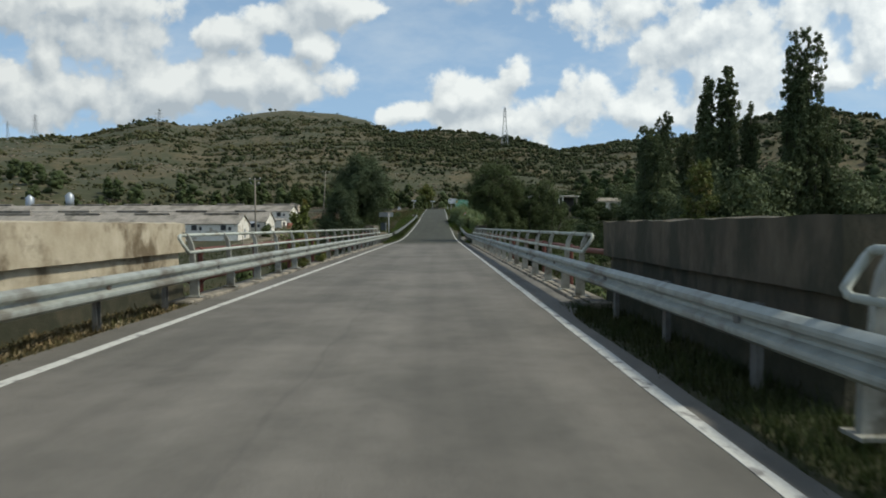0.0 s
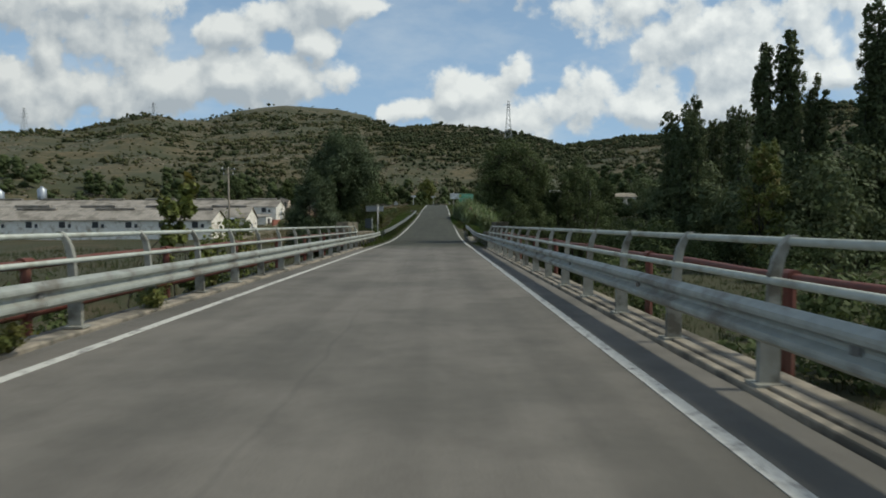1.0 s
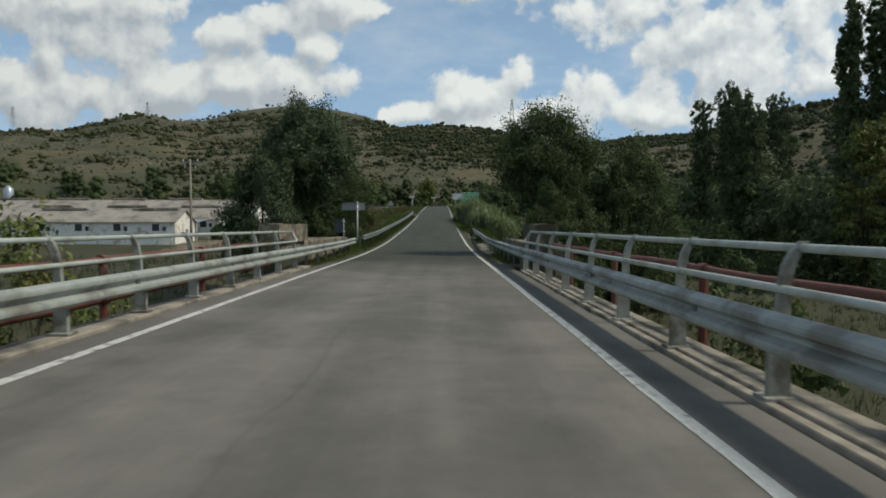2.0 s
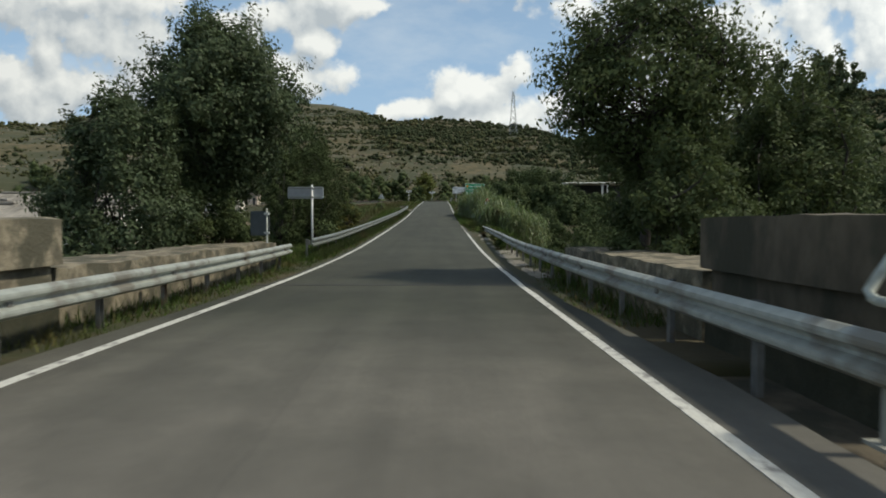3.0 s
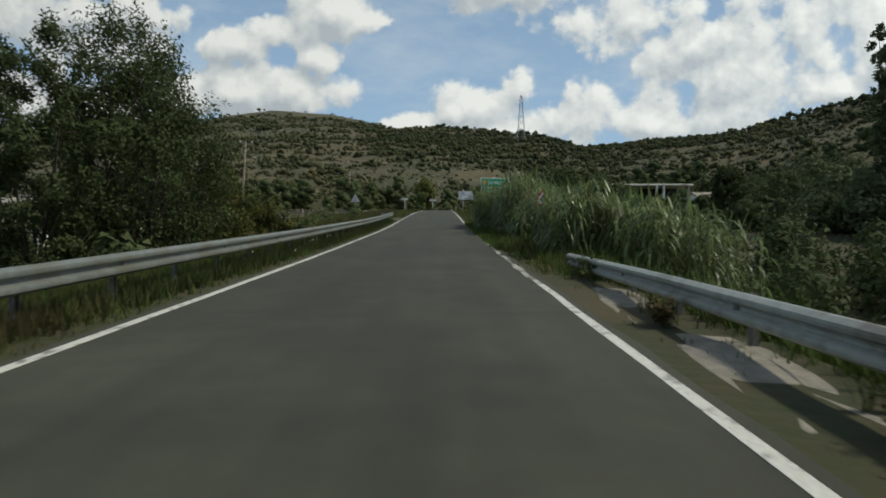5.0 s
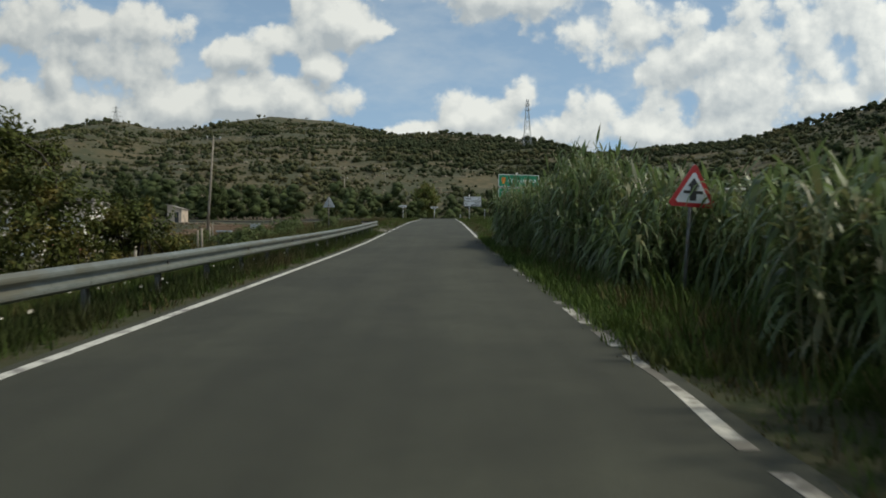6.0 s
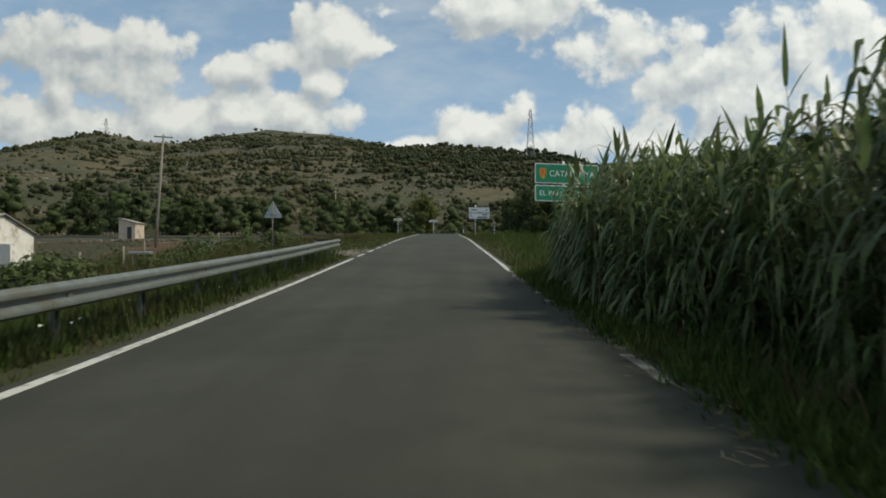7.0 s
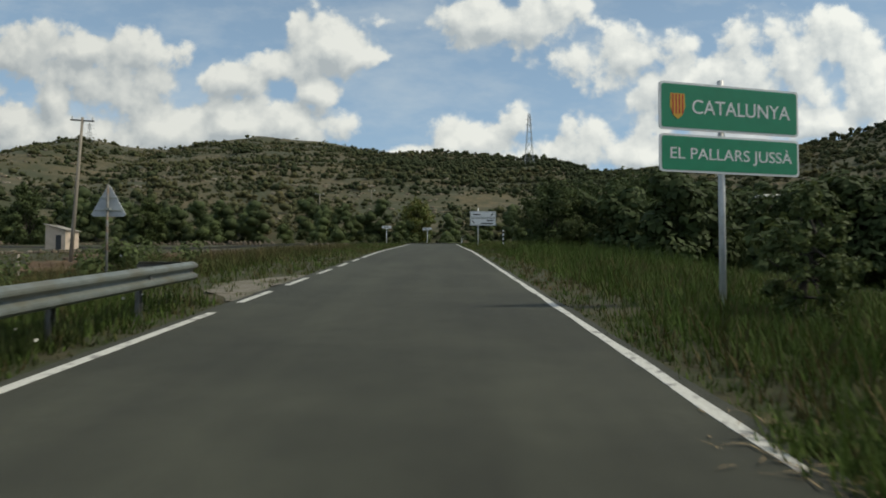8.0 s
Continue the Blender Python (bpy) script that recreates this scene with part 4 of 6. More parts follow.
def barn(y0, y1, eave, apex, length, floor_z, doors, label, vents=7, x1=-34.6):
    """A long livestock barn, its gable towards the road."""
    ym = (y0 + y1) / 2
    t = thing("barn", label, "barn", "long barns", at=(x1, ym, floor_z))
    h, a, hw = eave - floor_z, apex - floor_z, (y1 - y0) / 2
    shell = Build()
    out = [(-hw, -0.8), (hw, -0.8), (hw, h), (0, a), (-hw, h)]
    shell.loft([[(x, p, q) for p, q in out] for x in (-length, 0)])
    part("wall", shell, WHITEWASH, t, "peeling whitewashed walls")
    for s in (-1, 1):
        n = (a - h) / hw
        rb = Build()
        rings = []
        for x in (-length - 0.2, 0.25):
            rings.append([(x, s * 0.0, a + 0.02), (x, s * (hw + 0.35), h - n * 0.35 + 0.02), (x, s * (hw + 0.35), h - n * 0.35 + 0.1), (x, 0, a + 0.1)])
        rb.loft(rings)
        roof = part("roof", rb, ROOF, t, "grey-brown corrugated roof")
        # lapped sheets as low ribs across the slope
        ribs = Build()
        for i in range(int(length / 1.1)):
            x = -length + 0.6 + i * 1.1
            ribs.loft([[(x, s * 0.1, a + 0.085 - n * 0.1), (x + 0.07, s * 0.1, a + 0.085 - n * 0.1), (x + 0.035, s * 0.1, a + 0.135 - n * 0.1)],
                       [(x, s * (hw + 0.3), h - n * 0.3 + 0.085), (x + 0.07, s * (hw + 0.3), h - n * 0.3 + 0.085), (x + 0.035, s * (hw + 0.3), h - n * 0.3 + 0.135)]])
        part("roof_rib", ribs, ROOF, roof)
    for i in range(vents):
        x = -4.0 - i * (length - 8) / max(1, vents - 1)
        part("ridge_vent", Build().box(x - 3.2, x + 3.2, -0.35, 0.35, a + 0.12, a + 0.42, 0.05), ROOF, t)
    for i in range(int(length / 5.2)):
        x = -2.6 - i * 5.2
        for dx, w in ((0, 0.95), (1.15, 0.45)):
            wn = part("window", Build().box(x + dx - w / 2, x + dx + w / 2, -hw - 0.03, -hw + 0.1, h - 1.25, h - 1.25 + (0.95 if dx == 0 else 0.6)), DARK, t)
            if dx == 0:
                part("frame", Build().box(x - w / 2 - 0.05, x + w / 2 + 0.05, -hw - 0.05, -hw + 0.02, h - 1.33, h - 1.26), WHITEWASH, wn)
    for yc, w, hh, kind_ in doors:
        part(kind_, Build().box(-0.05, 0.03, yc - w / 2, yc + w / 2, 0.0 if kind_ == "door" else hh, (hh if kind_ == "door" else hh + w)), TIN if kind_ == "door" else DARK, t)
    return t


barn(111.2, 117.9, 1.95, 3.5, 84, -0.75, ((0.6, 0.95, 1.7, "door"),), "long low whitewashed barn with a grey corrugated roof", x1=-35.8)
barn(124.8, 131.4, 2.45, 4.35, 80, -0.55, ((0.2, 1.1, 1.9, "door"), (-2.2, 0.45, 1.7, "vent"), (2.3, 0.45, 1.7, "vent")), "long whitewashed barn with a gable door and two vents")
barn(145.2, 152.7, 5.0, 6.4, 74, 2.0, ((0.3, 1.2, 2.1, "door"),), "long pale barn with a stained gable and shuttered door")
# open lean-to between two barns
lean = thing("lean_to", "tin-roofed open shed between the barns", "shed", at=(-38.5, 120.5, -0.7))
part("roof", Build().loft([[(-3, -1.9, 2.6), (3, -1.9, 2.6), (3, -1.9, 2.68), (-3, -1.9, 2.68)], [(-3, 1.9, 3.0), (3, 1.9, 3.0), (3, 1.9, 3.08), (-3, 1.9, 3.08)]]), TIN, lean)
part("wall", Build().box(-2.9, -2.7, -1.8, 1.8, -0.3, 2.6), WHITEWASH, lean)
for px in (-2.0, 0.2, 2.6):
    part("pillar", Build().box(px - 0.08, px + 0.08, -1.8, -1.64, -0.3, 2.6), WHITEWASH, lean)
lean2 = thing("lean_to", "low tin-roofed pen beside the barn", "shed", at=(-36.5, 141.6, 1.2))
part("roof", Build().loft([[(-5, -2.4, 1.5), (1.5, -2.4, 1.5), (1.5, -2.4, 1.58), (-5, -2.4, 1.58)], [(-5, 2.6, 2.1), (1.5, 2.6, 2.1), (1.5, 2.6, 2.18), (-5, 2.6, 2.18)]]), ROOF, lean2)
part("wall", Build().box(-5, 1.4, -2.2, 2.4, -0.6, 1.48), WHITEWASH, lean2)
part("doorway", Build().box(1.38, 1.44, -1.2, 0.6, -0.5, 1.2), DARK, lean2)
part("doorway", Build().box(-4.2, -2.2, -2.24, -2.1, -0.5, 1.2), DARK, lean2)
pen = part("yard_wall", Build().box(-0.16, 0.16, -2.6, 2.6, -0.8, 0.95, 0.03), BRICK_RED)
pen.location = (-33.4, 140.6, land(-33.4, 140.6))
tagged(pen, "low red brick yard wall beside the pen", "wall")


def silo(x, y, top, label):
    z = top - 5.2
    t = thing("silo", label, "silo", "feed silos", at=(x, y, z))
    b = Build()
    rings = []
    for h, r in ((0.6, 0.4), (1.6, 1.1), (2.2, 1.15), (4.3, 1.15), (4.9, 0.5), (5.2, 0.25)):
        rings.append([(r * math.cos(k * math.pi / 10), r * math.sin(k * math.pi / 10), h) for k in range(20)])
    b.loft(rings)
    part("tank", b, TIN, t, smooth=True)
    for k in range(4):
        a = math.pi / 4 + k * math.pi / 2
        part("leg", Build().tube([(1.03 * math.cos(a), 1.03 * math.sin(a), land(x, y) - z - 0.2), (1.03 * math.cos(a), 1.03 * math.sin(a), 2.2)], 0.07, 6), TIN, t)


silo(-108.5, 184, 11.6, "tall galvanised feed silo behind the barns")
silo(-121.5, 186, 11.0, "tall galvanised feed silo behind the barns")

hut = thing("hut", "small rendered field hut with a sloping roof and dark doorway", "shed", at=(-42.4, 184.5, 5.75))
hut.scale = (0.5, 0.7, 0.78)
hb = Build().loft([[(-2.2, -1.8, -0.6), (2.2, -1.8, -0.6), (2.2, -1.8, 2.55), (-2.2, -1.8, 3.3)], [(-2.2, 1.8, -0.6), (2.2, 1.8, -0.6), (2.2, 1.8, 2.55), (-2.2, 1.8, 3.3)]])
PLASTER = surf("pinkish_render", (0.62, 0.5, 0.4), (0.52, 0.42, 0.33), 1.5, (0.36, 0.3, 0.25), 0.8, 0.3, rough=0.95)
part("wall", hb, PLASTER, hut)
part("roof", Build().loft([[(-2.4, -2.1, 3.36), (2.5, -2.1, 2.52), (2.5, -2.1, 2.64), (-2.4, -2.1, 3.48)], [(-2.4, 2.1, 3.36), (2.5, 2.1, 2.52), (2.5, 2.1, 2.64), (-2.4, 2.1, 3.48)]]), ROOF, hut)
part("doorway", Build().box(0.1, 1.3, -1.84, -1.7, -0.3, 1.9), DARK, hut)

can = thing("open_canopy", "flat white canopy roof on pale pillars among trees", "canopy", at=(30.2, 164.0, 5.2))
part("roof", Build().box(-6.2, 6.2, -3.0, 3.0, 3.75, 4.0, 0.05), WHITEWASH, can)
# added near-black panel that stands in for the shade under the roof
part("shade_panel", Build().box(-6.0, 6.0, 2.7, 2.95, -1.0, 3.74), DARK, can)
for px, pm in ((-5.6, BARE_WOOD), (1.0, WHITEWASH), (2.0, WHITEWASH), (5.6, BARE_WOOD)):
    part("pillar", Build().box(px - 0.16, px + 0.16, -2.9, -2.6, -1.5, 3.74, 0.02), pm, can)
hs = thing("farmhouse", "small pale house with a low grey-white roof among trees", "house", at=(50.0, 186.0, 6.0))
part("wall", Build().loft([[(-3.6, p, q) for p, q in ((-3, -1.5), (3, -1.5), (3, 2.6), (0, 3.6), (-3, 2.6))], [(3.6, p, q) for p, q in ((-3, -1.5), (3, -1.5), (3, 2.6), (0, 3.6), (-3, 2.6))]]), WHITEWASH, hs)
for s in (-1, 1):
    part("roof", Build().loft([[(x, 0, 3.62), (x, s * 3.4, 2.5), (x, s * 3.4, 2.62), (x, 0, 3.76)] for x in (-3.9, 3.9)]), KERB, hs)
for px in (-1.8, 1.6):
    part("window", Build().box(px - 0.5, px + 0.5, -3.04, -2.9, 0.9, 1.9), DARK, hs)

# ---- poles and pylons ----


def utility_pole(x, y, top, label, lean=0.0, arms=2):
    z = land(x, y)
    h = top - z
    t = thing("utility_pole", label, "utility pole", "utility poles", at=(x, y, z))
    t.rotation_euler = (0, radians(lean), 0)
    part("pole", Build().tube([(0, 0, -0.8), (0, 0, h * 0.5), (0, 0, h)], [0.17, 0.14, 0.1], 10), BARE_WOOD, t, smooth=True)
    for k in range(arms):
        zz = h - 0.25 - k * 0.75
        a = part("crossarm", Build().box(-1.0 + 0.25 * k, 1.0 - 0.25 * k, -0.06, 0.06, zz - 0.06, zz + 0.06, 0.01), STEEL_DARK, t)
        for px in (-0.85 + 0.2 * k, 0.0, 0.85 - 0.2 * k):
            part("insulator", Build().tube([(px, 0, zz + 0.06), (px, 0, zz + 0.14), (px, 0, zz + 0.2), (px, 0, zz + 0.3)], [0.03, 0.07, 0.05, 0.06], 8), WHITE, a)
    return t


utility_pole(-30.0, 102.2, 9.3, "weathered wooden utility pole with two crossarms by the barns")
utility_pole(-30.8, 166.5, 16.2, "tall pale wooden utility pole with a crossarm, slightly leaning", lean=3.6, arms=1)
utility_pole(-27.4, 256.0, 20.7, "pale wooden utility pole at the foot of the hill", arms=1)
utility_pole(-20.5, 300.0, 27.0, "distant slim utility pole on the slope", arms=1)


def pylon(x, y, top, h, half, arms, label):
    z = top - h
    t = thing("lattice_pylon", label, "pylon", "lattice pylons", at=(x, y, z))
    lv = [0, 0.16, 0.31, 0.45, 0.58, 0.7, 0.8, 0.88, 0.94, 1.0]
    wid = [half * (1 - 0.82 * u ** 0.75) for u in lv]
    r = 0.04 + h * 0.0024
    for sx in (-1, 1):
        for sy in (-1, 1):
            part("leg", Build().tube([(sx * w, sy * w, u * h - (3 if u == 0 else 0)) for u, w in zip(lv, wid)], r, 4), PYLON, t)
    br = Build()
    for (u, w), (u2, w2) in zip(zip(lv, wid), zip(lv[1:], wid[1:])):
        for s in (-1, 1):
            br.tube([(-w, s * w, u * h), (w2, s * w2, u2 * h)], r * 0.7, 3)
            br.tube([(w, s * w, u * h), (-w2, s * w2, u2 * h)], r * 0.7, 3)
            br.tube([(s * w, -w, u * h), (s * w2, w2, u2 * h)], r * 0.7, 3)
    part("bracing", br, PYLON, t)
    for u, ln in arms:
        b = Build()
        for s in (-1, 1):
            b.tube([(0, 0, u * h), (s * ln, 0, u * h + 0.1)], r * 0.8, 4)
            b.tube([(0, 0, u * h + h * 0.05), (s * ln, 0, u * h + 0.1)], r * 0.6, 4)
        part("crossarm", b, PYLON, t)
    return t


pylon(45.6, 430.0, 82.9, 26.0, 2.5, ((0.78, 1.6), (0.88, 1.4)), "tall slim lattice pylon standing on the ridge")
pylon(-238.7, 537.0, 102.5, 17.0, 2.0, ((0.55, 5.0), (0.75, 3.6), (0.9, 2.4)), "lattice pylon with wide crossarms on the rocky hilltop")
pylon(-290.0, 452.0, 82.5, 17.0, 1.8, ((0.6, 3.0), (0.75, 2.6), (0.9, 2.0)), "slim lattice pylon on the wooded ridge")
pylon(-312.0, 455.0, 78.0, 13.0, 1.2, ((0.8, 1.6),), "small lattice mast on the wooded ridge")

# ---- field posts ----
k = 0
for x, y, h in ((-14.5, 110.5, 1.5), (-13.2, 112.2, 1.7), (-14.0, 121.5, 1.6), (-18.0, 131.0, 1.6), (-20.5, 140.0, 1.6), (-24.0, 150.0, 1.7), (-17.0, 147.0, 1.6), (-46.0, 160.0, 2.6),
                (-48.5, 160.5, 2.8), (-51.0, 161.0, 2.6), (-53.5, 161.5, 2.8), (-43.0, 159.0, 2.7), (-56.0, 162.0, 2.6), (-28.6, 98.5, 2.0), (-31.3, 99.5, 2.0), (-26.0, 97.0, 2.0)):
    p = thing("fence_post", "thin weathered wooden fence post in rough grass", "fence post", "field fence posts", at=(x, y, land(x, y)))
    part("post", Build().tube([(0, 0, -0.5), (0.02, 0, h * 0.5), (0.0, 0.02, h)], [0.07, 0.065, 0.06], 7), BARE_WOOD, p, smooth=True)
st = thing("field_board", "small grey metal board on two short legs in the field", "sign board", at=(-22.0, 158.0, land(-22, 158)))
part("board", Build().box(-0.6, 0.6, -0.03, 0.03, 0.5, 1.1, 0.01), ZINC, st)
for px in (-0.45, 0.45):
    part("leg", Build().box(px - 0.04, px + 0.04, -0.04, 0.04, -0.3, 0.5), BARE_WOOD, st)
tr = thing("water_trough", "pale tin trough on a short stand in rough grass", "trough", at=(-18.9, 139.0, land(-18.9, 139.0)))
part("basin", Build().box(-0.65, 0.65, -0.25, 0.25, 0.95, 1.1, 0.03), TIN, tr)
for px in (-0.5, 0.4):
    part("leg", Build().box(px - 0.04, px + 0.04, -0.05, 0.05, -0.3, 0.95), BARE_WOOD, tr)

# ---- earth, stones and slabs ----


def slab(x, y, w, d, yaw, rng):
    b = Build()
    n = 22
    ring = []
    for i in range(n):
        a = 2 * math.pi * i / n
        q = rng.uniform(0.86, 1.08)
        ring.append((math.copysign(abs(math.cos(a)) ** 0.45, math.cos(a)) * w * 0.5 * q, math.copysign(abs(math.sin(a)) ** 0.45, math.sin(a)) * d * 0.5 * q))
    sl = (road_z(y + 1) - road_z(y - 1)) / 2
    b.loft([[(px * s, py * s, z + py * sl + rng.uniform(-0.012, 0.012)) for px, py in ring] for z, s in ((-0.25, 1.06), (-0.05, 1.0), (0.0, 0.84), (0.02, 0.45))])
    o = part("concrete_slab", b, SLAB)
    o.matrix_world = pose(x, y, land(x, y) + 0.005, 0, 0, yaw)
    return tagged(o, "broken pale concrete slab sunk in the weedy verge", "slab", "verge slabs")


SLAB = surf("rough_old_concrete", (0.25, 0.228, 0.19), (0.185, 0.168, 0.138), 5.0, (0.12, 0.11, 0.075), 1.6, 0.3, rough=1.0, bump=0.7, bump_scale=22.0)
_r = random.Random(4)
for x, y, w, d, yaw in ((2.62, 59.0, 0.68, 3.7, -2), (2.58, 62.4, 0.74, 3.1, -1), (2.66, 65.2, 0.88, 2.7, 2), (2.74, 67.7, 1.05, 2.4, -3), (2.78, 71.0, 0.8, 1.7, 8), (2.55, 73.0, 0.55, 1.4, -4), (2.62, 76.0, 0.95, 3.4, -5), (2.75, 80.0, 0.85, 3.9, -6)):
    slab(x, y, w, d, yaw, _r)
entry = Build()
entry.loft([[(x + 0.2 * noise.noise((x, y * 1.3, 4)), y + 0.5 * noise.noise((x * 1.1, y, 8)), land(x, y) + 0.03) for x in np.linspace(-3.86, -3.86 - 1.2 * math.sin(math.pi * (y - 125.8) / 6.2) - 0.15, 6)] for y in np.linspace(125.8, 132.0, 14)], caps=False, closed=False)
tagged(part("track_entry", entry, TRACK), "pale gravel field entrance beside the road", "track", kind="structure")
yard = Build()
yard.loft([[(x, y, land(x, y) + 0.04) for x in np.linspace(-35 - noise.noise((y * 0.2, 1, 1)), -20 - 4 * noise.noise((y * 0.15, 5, 1)), 12)] for y in np.linspace(104.5, 144, 24)], caps=False, closed=False)
tagged(part("farm_yard", yard, YARD), "tan dusty yard in front of the barns", "yard", kind="structure")


BANK_STONE = surf("brown_field_stone", (0.16, 0.125, 0.09), (0.1, 0.08, 0.058), 1.2, (0.22, 0.19, 0.15), 0.5, 0.3, rough=1.0, bump=0.5, bump_scale=6.0)


def terrace(x0, x1, y, h, label, seed):
    """A low dry-stone bank across the field."""
    rng = np.random.default_rng(seed)
    b = Build()
    x = x0
    while x < x1:
        gap = noise.noise((x * 0.09, y, 3)) > 0.15
        w = rng.uniform(0.2, 0.55)
        yy = y + 1.6 * noise.noise((x * 0.05, y, 7)) + rng.normal(0, 0.35)
        z = land(x, yy)
        hh = h * rng.uniform(0.25, 1.0) * (0.4 if gap else 1.0)
        rings = []
        for q, s in ((-0.2, 1.0), (hh * 0.5, 1.05), (hh, 0.6)):
            rings.append([(x + w * s * math.cos(k * 1.0472 + 0.3) * rng.uniform(0.5, 0.65), yy + w * s * math.sin(k * 1.0472 + 0.3) * rng.uniform(0.5, 0.65), z + q + rng.normal(0, 0.03)) for k in range(6)])
        b.loft(rings)
        x += w * rng.uniform(0.5, 1.1)
    return tagged(part("field_bank", b, BANK_STONE), label, "stone bank", kind="stuff")


terrace(-75, -9, 176, 0.4, "low tumbled dry-stone bank across the field", 3)
terrace(-120, 60, 226, 0.8, "low dry-stone terrace at the foot of the hill", 5)
plough = Build()
rows = []
for k in range(97):
    y = 160.5 + k * 0.15
    rows.append([(x, y + 0.8 * noise.noise((x * 0.06, 2, k // 12)), land(x, y) + 0.1 + 0.06 * math.sin(k * 1.5) + 0.05 * noise.noise((x * 0.8, y * 1.2, 1))) for x in np.linspace(-33 + 3 * noise.noise((k * 0.07, 1, 1)), -9, 40)])
plough.loft(rows, caps=False, closed=False)
tagged(part("ploughed_field", plough, SOIL), "strip of bare red-brown ploughed earth", "field", kind="structure")

# ---- trees, shrubs, reeds, grass ----


def limb_path(rng, a, b, bend=0.12, n=5):
    a, b = np.array(a, float), np.array(b, float)
    ln = np.linalg.norm(b - a)
    mid = rng.normal(0, bend * ln, 3)
    return [tuple(a + (b - a) * t + mid * math.sin(math.pi * t)) for t in np.linspace(0, 1, n)]


def tree(name, label, x, y, top, radius, crown_low, leaves, leaf, seed, material, airy=0.0, clumps=70, trunk=0.2, lobes=None, group="", leaf_ratio=0.5, under=0.0):
    """A broad tree: forked trunk, limbs to each lobe, and leaves gathered in clumps round the limb ends."""
    rng = np.random.default_rng(seed)
    z = land(x, y)
    t = thing(name, label, "tree", group, at=(x, y, z))
    h = top - z
    low = crown_low - z
    zc, rz = (h + low) / 2, (h - low) / 2
    lobes = lobes or 7
    wood = Build()
    fork = (rng.normal(0, 0.15), rng.normal(0, 0.15), max(0.8, low + 0.12 * (h - low)))
    wood.tube(limb_path(rng, (0, 0, -0.5), fork, 0.05), [trunk * 1.3, trunk * 1.05, trunk, trunk * 0.9, trunk * 0.8], 9)
    part("trunk", wood, BARK, t, smooth=True)
    twigs = Build()
    cen = []
    for i in range(clumps):
        d = unit(rng.normal(0, 1, 3))
        q = rng.uniform(0.35, 1.0) ** 0.5
        lump = 0.8 + 0.34 * noise.noise((d[0] * 1.7 + seed, d[1] * 1.7, d[2] * 1.7))
        taper = 1.0 - 0.28 * max(d[2], 0) - under * max(-d[2], 0)
        c = np.array([d[0] * radius * q * lump * taper, d[1] * radius * q * lump * taper, zc + d[2] * rz * q * (0.9 + 0.2 * lump)])
        cen.append(c)
    cen = np.array(cen)
    for i in range(0, clumps, max(1, clumps // (lobes * 3))):
        part("limb", Build().tube(limb_path(rng, fork, cen[i]), [trunk * 0.42, trunk * 0.3, trunk * 0.2, trunk * 0.12, 0.012], 6), BARK, t, smooth=True)
    for i in range(clumps):
        j = rng.integers(0, clumps)
        if np.linalg.norm(cen[i] - cen[j]) < radius * 0.9:
            twigs.tube(limb_path(rng, cen[j], cen[i], 0.1, 4), [0.03, 0.024, 0.016, 0.008], 4)
    tagged(part("twig_mass", twigs, BARK, t, smooth=True), kind="stuff")
    rad = radius * rng.uniform(0.2, 0.34, clumps) * (1 - 0.35 * airy)
    rad *= 1.0 - 0.35 * airy * np.clip((cen[:, 2] - zc) / rz, 0, 1)
    per = leaves // clumps
    pts, nor = clump_points(rng, cen, rad, per, 0.85, 0.25)
    # sprays reaching past the clumps
    far = unit(cen - [0, 0, zc])
    k = np.repeat(np.arange(clumps), max(1, per // 6))
    spray = cen[k] + far[k] * (rad[k] * rng.uniform(0.7, 1.35, len(k)))[:, None] + rng.normal(0, 0.09, (len(k), 3)) * radius * 0.5
    pts, nor = np.vstack([pts, spray]), np.vstack([nor, far[k]])
    part("crown", leaf_mesh("crown", pts, nor, leaf, material, rng, leaf_ratio, 0.25), None, t)
    return t


tree("roadside_tree", "dense round grey-green roadside tree beside the guardrail", -7.9, 64.6, 8.2, 3.25, 2.3, 50000, 0.16, 11, LEAF_GREY, clumps=170, trunk=0.2, under=0.7)
tree("roadside_tree", "low spreading grey-green tree joined to the round one", -9.3, 60.3, 4.9, 2.5, -1.8, 30000, 0.14, 12, LEAF_GREY, airy=0.3, clumps=100, trunk=0.14)
tree("roadside_shrub", "dark shrub crowding the foot of the round tree", -8.5, 64.0, 3.2, 1.8, -1.5, 16000, 0.13, 24, LEAF_DARK, clumps=60, trunk=0.07)
tree("roadside_shrub", "low dark shrub between the guardrail and the round tree", -7.2, 63.4, 1.7, 1.05, -1.0, 9000, 0.11, 30, LEAF_DARK, clumps=50, trunk=0.04)
tree("roadside_tree", "airy dark tree with thin upright twigs above the guardrail", -10.4, 92.0, 8.8, 3.4, -0.6, 44000, 0.13, 13, LEAF_SHADE, airy=0.4, clumps=190, trunk=0.18)
tree("roadside_tree", "thin upright tree with small dark leaves behind the guardrail", -10.6, 82.9, 6.6, 1.3, -0.6, 14000, 0.13, 23, LEAF_SHADE, airy=0.3, clumps=110, trunk=0.12)
tree("roadside_tree", "leafy dark shrub-like tree filling the gap behind the guardrail", -11.3, 88.4, 7.5, 1.9, -0.6, 22000, 0.13, 28, LEAF_SHADE, airy=0.3, clumps=90, trunk=0.1)
tree("overhanging_tree", "dark tree with feathery branches hanging over the road edge", 5.1, 57.2, 6.75, 2.95, 2.5, 27000, 0.13, 14, LEAF_DARK, airy=0.5, clumps=190, trunk=0.13, under=0.4)
